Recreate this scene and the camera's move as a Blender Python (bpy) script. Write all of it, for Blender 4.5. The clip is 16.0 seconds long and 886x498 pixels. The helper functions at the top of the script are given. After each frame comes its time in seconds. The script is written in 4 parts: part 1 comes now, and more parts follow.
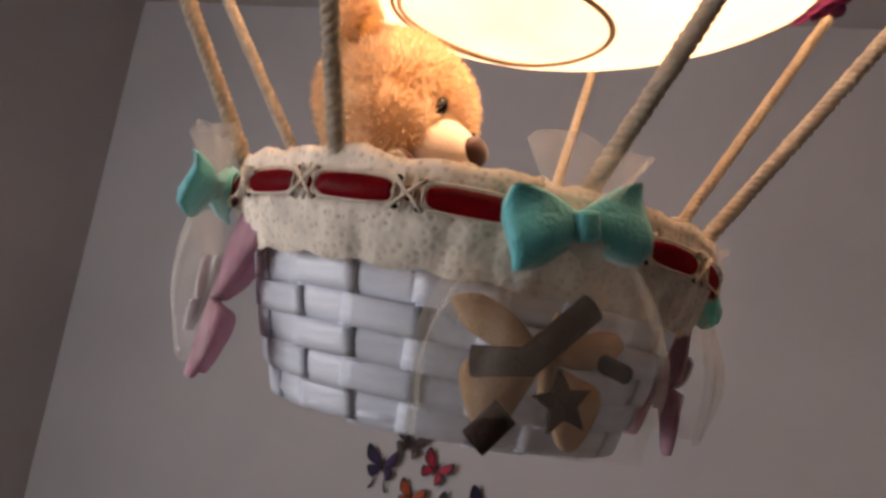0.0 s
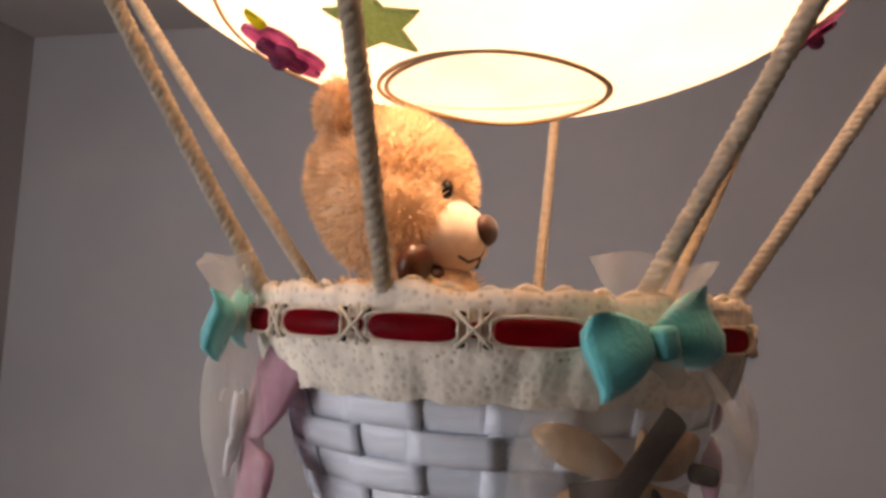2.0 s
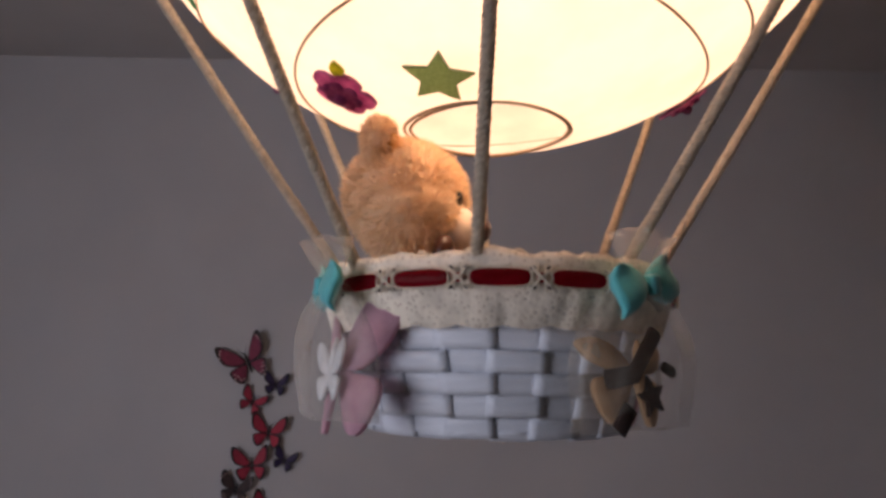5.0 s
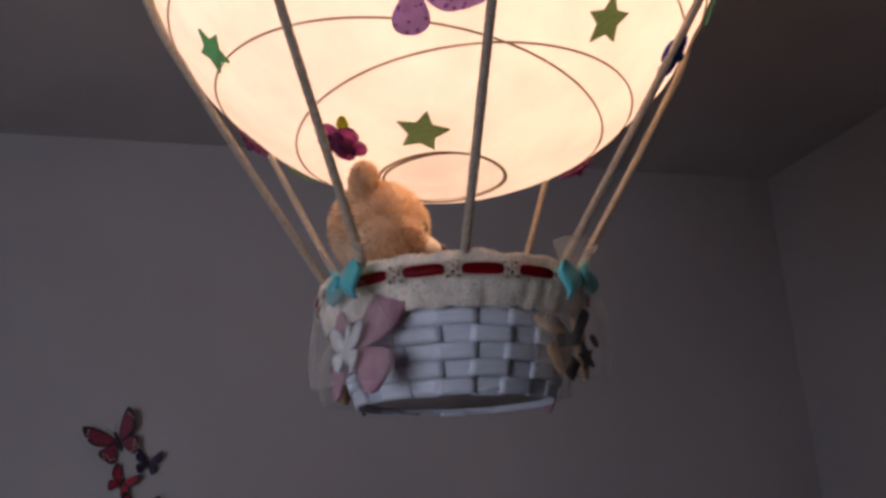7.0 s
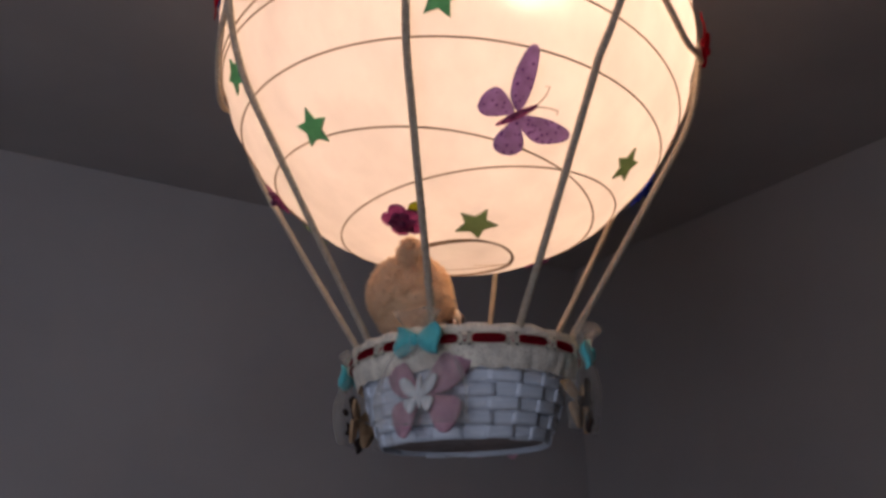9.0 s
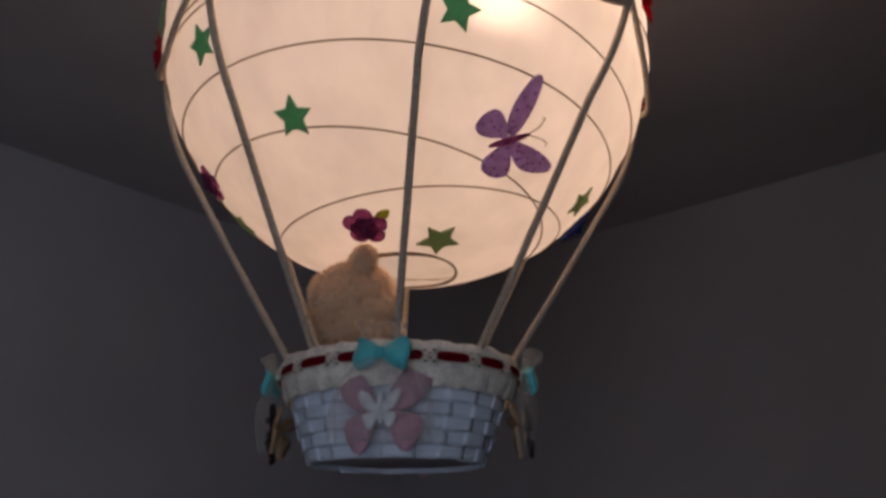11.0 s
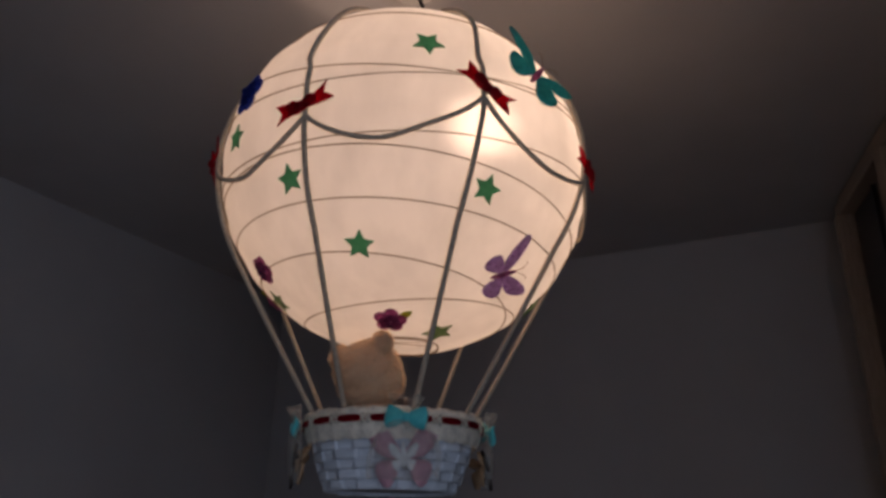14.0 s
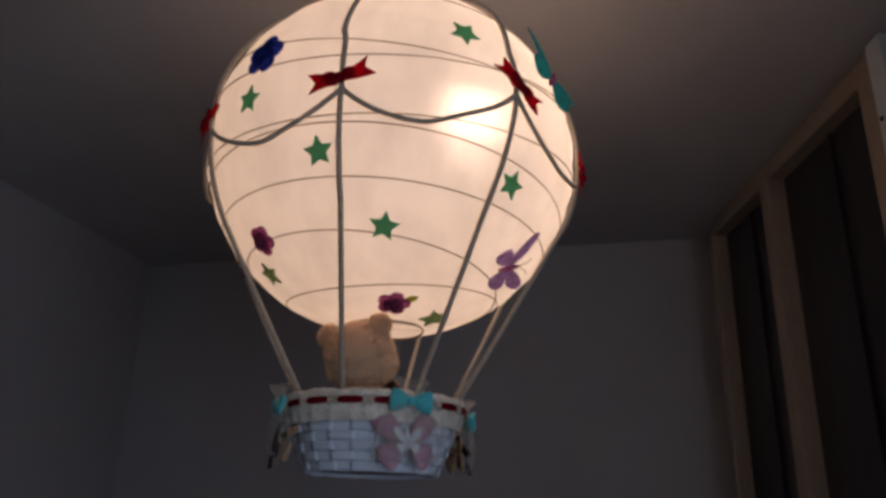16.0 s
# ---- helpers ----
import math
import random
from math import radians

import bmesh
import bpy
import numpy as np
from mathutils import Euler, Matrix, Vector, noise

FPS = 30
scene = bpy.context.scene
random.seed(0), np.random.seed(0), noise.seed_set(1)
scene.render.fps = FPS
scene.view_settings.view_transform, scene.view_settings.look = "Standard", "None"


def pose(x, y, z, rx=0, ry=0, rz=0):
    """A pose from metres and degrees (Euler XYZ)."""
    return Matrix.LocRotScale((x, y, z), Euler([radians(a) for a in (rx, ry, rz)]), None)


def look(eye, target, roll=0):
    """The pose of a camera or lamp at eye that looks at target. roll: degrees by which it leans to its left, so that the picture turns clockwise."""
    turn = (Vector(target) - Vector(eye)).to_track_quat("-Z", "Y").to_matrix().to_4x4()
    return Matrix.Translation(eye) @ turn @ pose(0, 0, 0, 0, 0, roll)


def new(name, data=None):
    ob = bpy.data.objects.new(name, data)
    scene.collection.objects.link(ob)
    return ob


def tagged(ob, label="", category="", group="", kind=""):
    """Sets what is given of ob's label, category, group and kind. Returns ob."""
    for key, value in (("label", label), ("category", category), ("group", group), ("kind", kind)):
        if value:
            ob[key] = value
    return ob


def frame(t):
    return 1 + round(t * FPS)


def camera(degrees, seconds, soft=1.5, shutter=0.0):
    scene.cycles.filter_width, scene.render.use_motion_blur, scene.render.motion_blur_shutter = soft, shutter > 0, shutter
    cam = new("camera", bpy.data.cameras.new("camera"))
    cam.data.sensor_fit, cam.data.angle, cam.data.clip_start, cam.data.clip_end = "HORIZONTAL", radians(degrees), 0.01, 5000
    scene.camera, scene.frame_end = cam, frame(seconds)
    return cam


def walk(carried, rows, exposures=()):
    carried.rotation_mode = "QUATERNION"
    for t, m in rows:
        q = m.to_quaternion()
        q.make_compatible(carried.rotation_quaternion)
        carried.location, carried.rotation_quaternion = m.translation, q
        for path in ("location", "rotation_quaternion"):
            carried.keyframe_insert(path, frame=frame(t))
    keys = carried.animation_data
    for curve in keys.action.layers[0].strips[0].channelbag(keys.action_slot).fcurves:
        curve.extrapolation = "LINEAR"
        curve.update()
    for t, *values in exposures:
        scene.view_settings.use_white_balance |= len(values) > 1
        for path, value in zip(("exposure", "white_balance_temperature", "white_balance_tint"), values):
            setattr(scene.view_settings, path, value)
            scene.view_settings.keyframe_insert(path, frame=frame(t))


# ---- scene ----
cam = camera(61.2, 16.0, soft=3.2)
# seconds, eye x y z, yaw, pitch, roll
PATH = [
    (0, 0.0975, -0.2796, 1.7353, 20.23, 5.84, 11.00),
    (0.5, 0.0991, -0.2751, 1.7341, 22.27, 3.66, 9.66),
    (1, 0.0971, -0.3036, 1.7354, 25.10, 4.91, 10.24),
    (1.5, 0.0608, -0.3098, 1.7524, 20.92, 5.35, 6.43),
    (2, 0.0566, -0.2858, 1.7712, 14.50, 5.43, 2.63),
    (2.5, 0.0832, -0.2791, 1.7633, 14.53, 5.86, 3.39),
    (3, 0.0658, -0.3012, 1.7444, 15.60, 5.31, 5.70),
    (3.5, 0.0146, -0.3009, 1.7544, 9.74, 6.60, 3.79),
    (4, -0.0272, -0.2991, 1.7582, 1.52, 6.98, 0.51),
    (4.2, -0.0303, -0.3137, 1.7552, -0.72, 7.11, -0.69),
    (6.3, -0.0180, -0.4682, 1.6763, 0.87, 15.30, 3.61),
    (6.5, -0.0564, -0.4629, 1.6691, -4.78, 16.09, 2.78),
    (7, -0.1155, -0.4878, 1.6565, -13.23, 16.97, -1.99),
    (7.5, -0.1801, -0.5012, 1.6407, -18.16, 17.94, -1.16),
    (8, -0.2208, -0.5316, 1.6323, -21.38, 20.65, -1.17),
    (8.2, -0.2382, -0.5390, 1.6342, -23.23, 20.88, -0.70),
    (10.3, -0.4548, -0.4208, 1.6423, -49.81, 19.82, -1.58),
    (10.5, -0.4456, -0.4118, 1.6456, -51.91, 19.83, -1.25),
    (11, -0.4299, -0.4270, 1.6464, -48.41, 21.39, 0.63),
    (11.5, -0.5023, -0.4269, 1.6442, -52.29, 21.00, -0.24),
    (12, -0.6222, -0.4339, 1.6350, -59.32, 20.53, -0.63),
    (12.5, -0.6897, -0.4285, 1.6588, -63.14, 20.71, 0.23),
    (13, -0.7187, -0.4237, 1.6557, -63.55, 21.61, -0.12),
    (13.5, -0.7204, -0.4307, 1.6564, -63.25, 20.93, 0.31),
    (14, -0.7281, -0.4316, 1.6528, -62.62, 21.44, 1.27),
    (14.5, -0.7011, -0.3916, 1.6578, -60.37, 21.14, 2.94),
    (15, -0.6734, -0.3737, 1.6525, -62.55, 21.32, 3.20),
    (15.5, -0.7238, -0.3080, 1.6426, -70.16, 21.79, 1.94),
    (16, -0.8034, -0.2540, 1.6510, -76.87, 20.40, 1.81),
]


def level(x, y, z, yaw, pitch, roll):
    """A camera pose from its eye and its yaw, pitch and roll in degrees."""
    cy, sy, cp, sp = math.cos(radians(yaw)), math.sin(radians(yaw)), math.cos(radians(pitch)), math.sin(radians(pitch))
    return look((x, y, z), (x - sy * cp, y + cy * cp, z + sp), roll)


EXPOSURES = [(0.0, -0.1, 8600, 18), (1.0, -0.1, 8600, 18), (2.0, -0.15, 8600, 18), (2.5, -0.45, 8600, 18), (3.0, -0.25, 8600, 18), (4.2, -0.45, 8200, 19), (6.3, -1.2, 6950, 20),
             (8.2, -1.45, 6950, 18), (10.3, -2.1, 6600, 13), (12.5, -2.35, 6450, 12), (15.0, -2.4, 6400, 12), (16.0, -2.1, 6350, 11)]
walk(cam, [(t, level(x, y, z, yaw, pitch, roll)) for t, x, y, z, yaw, pitch, roll in PATH], EXPOSURES)

# ---- light ----
world = bpy.data.worlds.new("sky")
scene.world = world
world.use_nodes = True
sky = world.node_tree.nodes.new("ShaderNodeTexSky")
sky.sky_type, sky.sun_disc = "NISHITA", False
sky.sun_elevation, sky.sun_rotation = radians(25), radians(60)
world.node_tree.links.new(sky.outputs[0], world.node_tree.nodes["Background"].inputs[0])
world.node_tree.nodes["Background"].inputs[1].default_value = 0.1

BULB = (0.026, -0.070, 2.13)
bulb_light = bpy.data.lights.new("bulb_light", "POINT")
bulb_light.energy, bulb_light.color, bulb_light.shadow_soft_size = 8.6, (1.0, 0.70, 0.51), 0.03
new("bulb_light", bulb_light).location = BULB

day = bpy.data.lights.new("window_daylight", "AREA")
day.shape, day.size, day.size_y = "RECTANGLE", 1.0, 1.1
day.energy, day.color, day.spread = 20.5, (0.72, 0.81, 1.0), radians(155)
day_ob = new("window_daylight", day)
day_ob.matrix_world = look((-1.33, -0.90, 1.55), (-1.03, 0.10, 1.50))

# ---- materials ----


def material(name, base, rough=0.6, metal=0.0, second=None, scale=40.0, bump=0.0, bump_scale=200.0, sheen=0.0, island=0.0, spread=(0.35, 0.65), stretch=(1, 1, 1)):
    """A principled surface with colour varied by noise at two scales, fine relief, and variation from piece to piece."""
    m = bpy.data.materials.new(name)
    m.use_nodes = True
    t = m.node_tree
    n, link = t.nodes, t.links.new
    b = n["Principled BSDF"]
    co = n.new("ShaderNodeTexCoord")
    mapping = n.new("ShaderNodeMapping")
    mapping.inputs["Scale"].default_value = stretch
    link(co.outputs["Object"], mapping.inputs[0])
    noise1 = n.new("ShaderNodeTexNoise")
    noise1.inputs["Scale"].default_value, noise1.inputs["Detail"].default_value = scale, 6
    link(mapping.outputs[0], noise1.inputs["Vector"])
    ramp = n.new("ShaderNodeValToRGB")
    second = second or tuple(c * 0.82 for c in base)
    ramp.color_ramp.elements[0].color, ramp.color_ramp.elements[1].color = (*second, 1), (*base, 1)
    ramp.color_ramp.elements[0].position, ramp.color_ramp.elements[1].position = spread
    link(noise1.outputs[0], ramp.inputs[0])
    colour = ramp.outputs[0]
    if island:
        info = n.new("ShaderNodeObjectInfo")
        hsv = n.new("ShaderNodeHueSaturation")
        rng = n.new("ShaderNodeMapRange")
        rng.inputs[3].default_value, rng.inputs[4].default_value = 1 - island, 1 + island
        link(info.outputs["Random"], rng.inputs[0])
        link(rng.outputs[0], hsv.inputs["Value"])
        link(colour, hsv.inputs["Color"])
        colour = hsv.outputs[0]
    link(colour, b.inputs["Base Color"])
    b.inputs["Roughness"].default_value, b.inputs["Metallic"].default_value = rough, metal
    b.inputs["Sheen Weight"].default_value = sheen
    if bump:
        noise2 = n.new("ShaderNodeTexNoise")
        noise2.inputs["Scale"].default_value, noise2.inputs["Detail"].default_value = bump_scale, 4
        link(mapping.outputs[0], noise2.inputs["Vector"])
        bm_ = n.new("ShaderNodeBump")
        bm_.inputs["Strength"].default_value, bm_.inputs["Distance"].default_value = bump, 0.002
        link(noise2.outputs[0], bm_.inputs["Height"])
        link(bm_.outputs[0], b.inputs["Normal"])
    return m


def sheer(name, base, clear, clear2, scale, glow=0.5, detail=3, vary=0.0, forward=0.0):
    """Thin cloth or paper that lets light through: diffuse, translucent and, by noise, plain gaps."""
    m = bpy.data.materials.new(name)
    m.use_nodes = True
    t = m.node_tree
    n, link = t.nodes, t.links.new
    n.remove(n["Principled BSDF"])
    co = n.new("ShaderNodeTexCoord")
    tex = n.new("ShaderNodeTexNoise")
    tex.inputs["Scale"].default_value, tex.inputs["Detail"].default_value = scale, detail
    link(co.outputs["Object"], tex.inputs["Vector"])
    rng = n.new("ShaderNodeMapRange")
    rng.inputs[1].default_value, rng.inputs[2].default_value = 0.35, 0.65
    rng.inputs[3].default_value, rng.inputs[4].default_value = clear, clear2
    link(tex.outputs[0], rng.inputs[0])
    dif, trl, mix, tra, mix2 = n.new("ShaderNodeBsdfDiffuse"), n.new("ShaderNodeBsdfTranslucent"), n.new("ShaderNodeMixShader"), n.new("ShaderNodeBsdfTransparent"), n.new("ShaderNodeMixShader")
    dif.inputs[0].default_value = trl.inputs[0].default_value = (*base, 1)
    if vary:
        crease = n.new("ShaderNodeTexNoise")
        crease.inputs["Scale"].default_value, crease.inputs["Detail"].default_value = 9, 8
        squeeze = n.new("ShaderNodeMapping")
        squeeze.inputs["Scale"].default_value = (2.4, 2.4, 0.7)
        link(co.outputs["Object"], squeeze.inputs[0])
        link(squeeze.outputs[0], crease.inputs["Vector"])
        ramp = n.new("ShaderNodeValToRGB")
        ramp.color_ramp.elements[0].color, ramp.color_ramp.elements[1].color = (*[c * (1 - vary) for c in base], 1), (*base, 1)
        ramp.color_ramp.elements[0].position, ramp.color_ramp.elements[1].position = 0.3, 0.62
        link(crease.outputs[0], ramp.inputs[0])
        link(ramp.outputs[0], dif.inputs[0])
        link(ramp.outputs[0], trl.inputs[0])
    mix.inputs[0].default_value = glow
    link(dif.outputs[0], mix.inputs[1])
    link(trl.outputs[0], mix.inputs[2])
    body = mix
    if forward:
        # part of the light goes on nearly straight, so that the bulb shows as a soft glow
        ahead, body = n.new("ShaderNodeBsdfRefraction"), n.new("ShaderNodeMixShader")
        ahead.inputs["Color"].default_value = (*base, 1)
        ahead.inputs["Roughness"].default_value, ahead.inputs["IOR"].default_value = 0.52, 1.3
        body.inputs[0].default_value = forward
        link(mix.outputs[0], body.inputs[1])
        link(ahead.outputs[0], body.inputs[2])
    link(rng.outputs[0], mix2.inputs[0])
    link(body.outputs[0], mix2.inputs[1])
    link(tra.outputs[0], mix2.inputs[2])
    link(mix2.outputs[0], n["Material Output"].inputs[0])
    return m


def lace_cloth(name, base):
    """Crocheted cotton: knotted cells with small holes between the threads."""
    m = bpy.data.materials.new(name)
    m.use_nodes = True
    t = m.node_tree
    n, link = t.nodes, t.links.new
    b = n["Principled BSDF"]
    co = n.new("ShaderNodeTexCoord")
    vor = n.new("ShaderNodeTexVoronoi")
    vor.inputs["Scale"].default_value, vor.inputs["Randomness"].default_value = 410, 0.85
    link(co.outputs["Object"], vor.inputs["Vector"])
    noi = n.new("ShaderNodeTexNoise")
    noi.inputs["Scale"].default_value, noi.inputs["Detail"].default_value = 90, 4
    link(co.outputs["Object"], noi.inputs["Vector"])
    ramp = n.new("ShaderNodeValToRGB")
    ramp.color_ramp.elements[0].color, ramp.color_ramp.elements[1].color = (*[c * 0.72 for c in base], 1), (*base, 1)
    ramp.color_ramp.elements[0].position, ramp.color_ramp.elements[1].position = 0.35, 0.6
    link(noi.outputs[0], ramp.inputs[0])
    knot = n.new("ShaderNodeValToRGB")
    knot.color_ramp.elements[0].color, knot.color_ramp.elements[1].color = (0.72, 0.68, 0.64, 1), (1, 1, 1, 1)
    knot.color_ramp.elements[0].position, knot.color_ramp.elements[1].position = 0.12, 0.42
    link(vor.outputs["Distance"], knot.inputs[0])
    both = n.new("ShaderNodeMix")
    both.data_type, both.blend_type = "RGBA", "MULTIPLY"
    both.inputs["Factor"].default_value = 1.0
    link(ramp.outputs[0], both.inputs["A"])
    link(knot.outputs[0], both.inputs["B"])
    link(both.outputs["Result"], b.inputs["Base Color"])
    b.inputs["Roughness"].default_value = 0.9
    bump = n.new("ShaderNodeBump")
    bump.inputs["Strength"].default_value, bump.inputs["Distance"].default_value = 0.3, 0.001
    link(vor.outputs["Distance"], bump.inputs["Height"])
    link(bump.outputs[0], b.inputs["Normal"])
    hole = n.new("ShaderNodeMath")
    hole.operation, hole.inputs[1].default_value = "LESS_THAN", 0.09
    link(vor.outputs["Distance"], hole.inputs[0])
    tra, mix = n.new("ShaderNodeBsdfTransparent"), n.new("ShaderNodeMixShader")
    link(hole.outputs[0], mix.inputs[0])
    link(b.outputs[0], mix.inputs[1])
    link(tra.outputs[0], mix.inputs[2])
    link(mix.outputs[0], n["Material Output"].inputs[0])
    return m


def spotted(name, base, spot, scale, limit, rough=0.7):
    """A printed or flocked wing: a ground colour with small darker spots."""
    m = material(name, base, rough, second=tuple(c * 0.75 for c in base), scale=120, bump=0.4, bump_scale=900)
    t = m.node_tree
    n, link = t.nodes, t.links.new
    b = n["Principled BSDF"]
    ground = b.inputs["Base Color"].links[0].from_socket
    co = n.new("ShaderNodeTexCoord")
    vor = n.new("ShaderNodeTexVoronoi")
    vor.inputs["Scale"].default_value = scale
    link(co.outputs["Object"], vor.inputs["Vector"])
    less = n.new("ShaderNodeMath")
    less.operation, less.inputs[1].default_value = "LESS_THAN", limit
    link(vor.outputs["Distance"], less.inputs[0])
    mix = n.new("ShaderNodeMix")
    mix.data_type = "RGBA"
    link(less.outputs[0], mix.inputs["Factor"])
    link(ground, mix.inputs["A"])
    mix.inputs["B"].default_value = (*spot, 1)
    link(mix.outputs["Result"], b.inputs["Base Color"])
    return m


def backlit(m, share):
    """Lets part of the light through a thin sticker."""
    t = m.node_tree
    n, link = t.nodes, t.links.new
    b = n["Principled BSDF"]
    trl, mix = n.new("ShaderNodeBsdfTranslucent"), n.new("ShaderNodeMixShader")
    link(b.inputs["Base Color"].links[0].from_socket, trl.inputs[0])
    mix.inputs[0].default_value = share
    link(b.outputs[0], mix.inputs[1])
    link(trl.outputs[0], mix.inputs[2])
    link(mix.outputs[0], n["Material Output"].inputs[0])


WALL = material("wall_paint", (0.392, 0.392, 0.405), 0.85, second=(0.358, 0.356, 0.368), scale=3, bump=0.12, bump_scale=160)
CEIL = material("ceiling_paint", (0.46, 0.44, 0.435), 0.9, second=(0.42, 0.40, 0.395), scale=4, bump=0.1, bump_scale=120)
FLOOR = material("oak_laminate", (0.34, 0.21, 0.12), 0.45, second=(0.24, 0.14, 0.075), scale=9, bump=0.1, stretch=(1, 12, 1), island=0.12)
TRIM = material("white_gloss", (0.75, 0.74, 0.72), 0.4, bump=0.05)
PAPER = sheer("rice_paper", (0.93, 0.89, 0.85), 0.012, 0.03, 60, glow=0.5, vary=0.14, forward=0.028)
WIRE = material("brown_wire", (0.30, 0.20, 0.11), 0.5, scale=200)
ROPE = material("cotton_rope", (0.84, 0.74, 0.60), 0.95, second=(0.66, 0.56, 0.43), scale=320, bump=0.8, bump_scale=1400, sheen=0.3)
WICKER = material("white_chip_wood", (0.73, 0.79, 0.88), 0.4, second=(0.64, 0.70, 0.80), scale=40, bump=0.2, bump_scale=160, island=0.06, stretch=(1, 1, 3), spread=(0.3, 0.62))
# white wood of the basket's underside, its shade mixed into a greyer colour
WICKER_BASE = material("shaded_white_wood", (0.50, 0.46, 0.47), 0.6, second=(0.34, 0.28, 0.27), scale=60, bump=0.3)
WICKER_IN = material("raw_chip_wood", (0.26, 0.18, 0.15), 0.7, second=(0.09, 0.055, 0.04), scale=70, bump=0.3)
LACE = lace_cloth("cream_lace", (0.90, 0.82, 0.70))
THREAD = material("cream_thread", (0.80, 0.72, 0.60), 0.9, scale=500, bump=0.6, bump_scale=1500)
RED = material("red_satin", (0.60, 0.018, 0.055), 0.38, second=(0.44, 0.010, 0.03), scale=90, bump=0.25, bump_scale=120)
TEAL = material("turquoise_felt", (0.07, 0.55, 0.58), 0.5, second=(0.05, 0.45, 0.49), scale=90, bump=0.35, bump_scale=700, sheen=0.4)
TULLE = sheer("cream_tulle", (0.92, 0.88, 0.80), 0.70, 0.88, 45, glow=0.5)
FUR = material("beige_plush", (0.92, 0.69, 0.46), 0.95, second=(0.87, 0.62, 0.39), scale=70, bump=0.5, bump_scale=700, sheen=0.5)
FUR_TIP = material("beige_plush_tips", (0.95, 0.76, 0.54), 0.95, second=(0.91, 0.69, 0.46), scale=60, sheen=0.5)
MUZZLE = material("pale_velour", (0.88, 0.72, 0.58), 0.85, second=(0.80, 0.62, 0.47), scale=120, bump=0.3, bump_scale=1200, sheen=0.6)
EAR = material("orange_plush", (0.80, 0.44, 0.16), 0.95, second=(0.68, 0.34, 0.11), scale=120, bump=0.5, bump_scale=900, sheen=0.4)
BROWN = material("brown_velour", (0.075, 0.022, 0.012), 0.6, second=(0.04, 0.012, 0.008), scale=150, bump=0.3, sheen=0.3)
BROWN_SATIN = material("brown_satin", (0.085, 0.028, 0.014), 0.28, second=(0.045, 0.014, 0.008), scale=90, bump=0.2)
EYE = material("black_bead", (0.006, 0.005, 0.005), 0.12)
GREEN = material("green_foam", (0.25, 0.53, 0.37), 0.75, second=(0.20, 0.46, 0.31), scale=200, bump=0.2)
OLIVE = material("glitter_green_foam", (0.37, 0.47, 0.31), 0.7, second=(0.29, 0.38, 0.23), scale=500, bump=0.3)
MAGENTA = material("magenta_felt", (0.60, 0.27, 0.46), 0.9, second=(0.33, 0.11, 0.25), scale=160, bump=0.8, bump_scale=900, sheen=0.3)
LEAF = material("lime_felt", (0.48, 0.50, 0.10), 0.9, scale=200, bump=0.5, bump_scale=900)
PURPLE = spotted("purple_wing", (0.57, 0.44, 0.70), (0.22, 0.11, 0.32), 260, 0.28)
TEALWING = spotted("teal_wing", (0.11, 0.42, 0.46), (0.05, 0.22, 0.26), 240, 0.28)
BLUE = material("blue_felt", (0.13, 0.19, 0.58), 0.9, second=(0.06, 0.09, 0.36), scale=160, bump=0.8, bump_scale=900)
PINK = material("pink_felt", (0.78, 0.48, 0.58), 0.9, second=(0.70, 0.40, 0.51), scale=130, bump=0.5, bump_scale=1000, sheen=0.3)
WHITE_FELT = material("white_felt", (0.80, 0.82, 0.84), 0.9, scale=150, bump=0.5, bump_scale=1000)
TAN = material("tan_felt", (0.52, 0.34, 0.20), 0.9, second=(0.42, 0.25, 0.13), scale=130, bump=0.5, bump_scale=1000)
DARK = material("dark_brown_felt", (0.03, 0.014, 0.011), 0.9, scale=130, bump=0.5, bump_scale=1000)
W_MAROON = spotted("maroon_wing", (0.22, 0.02, 0.06), (0.05, 0.008, 0.02), 120, 0.2, 0.45)
W_RED = spotted("red_wing", (0.36, 0.02, 0.05), (0.10, 0.008, 0.02), 130, 0.16, 0.45)
W_NAVY = spotted("navy_wing", (0.03, 0.018, 0.07), (0.012, 0.008, 0.03), 130, 0.2, 0.45)
W_ORANGE = spotted("orange_wing", (0.40, 0.07, 0.02), (0.06, 0.015, 0.01), 140, 0.25, 0.45)
W_GREEN = spotted("dark_green_wing", (0.045, 0.055, 0.045), (0.02, 0.02, 0.02), 140, 0.25, 0.45)
W_DARK = spotted("brown_black_wing", (0.045, 0.025, 0.025), (0.16, 0.09, 0.06), 130, 0.16, 0.45)
W_EDGE = material("black_wing_edge", (0.012, 0.009, 0.012), 0.5)
W_DOT = material("pale_wing_dot", (0.62, 0.45, 0.45), 0.6)
for sticker in (GREEN, OLIVE, MAGENTA, LEAF, PURPLE, TEALWING, BLUE, RED):
    backlit(sticker, 0.86)
for soft_cloth in (PINK, FUR, FUR_TIP, ROPE):
    backlit(soft_cloth, 0.35)
FRAME = material("beige_laminate", (0.32, 0.255, 0.20), 0.5, second=(0.27, 0.21, 0.16), scale=30, bump=0.08, stretch=(6, 6, 1))
PANEL = material("dark_smoked_panel", (0.035, 0.03, 0.032), 0.3, second=(0.02, 0.018, 0.02), scale=6, stretch=(5, 5, 1))
SIDE = material("pale_board", (0.55, 0.60, 0.63), 0.5, scale=20, bump=0.05)
HOLE = material("drilled_hole", (0.03, 0.03, 0.035), 0.8)
PLASTIC = material("white_plastic", (0.75, 0.73, 0.70), 0.4)
CORD = material("dark_cord", (0.05, 0.045, 0.04), 0.6)
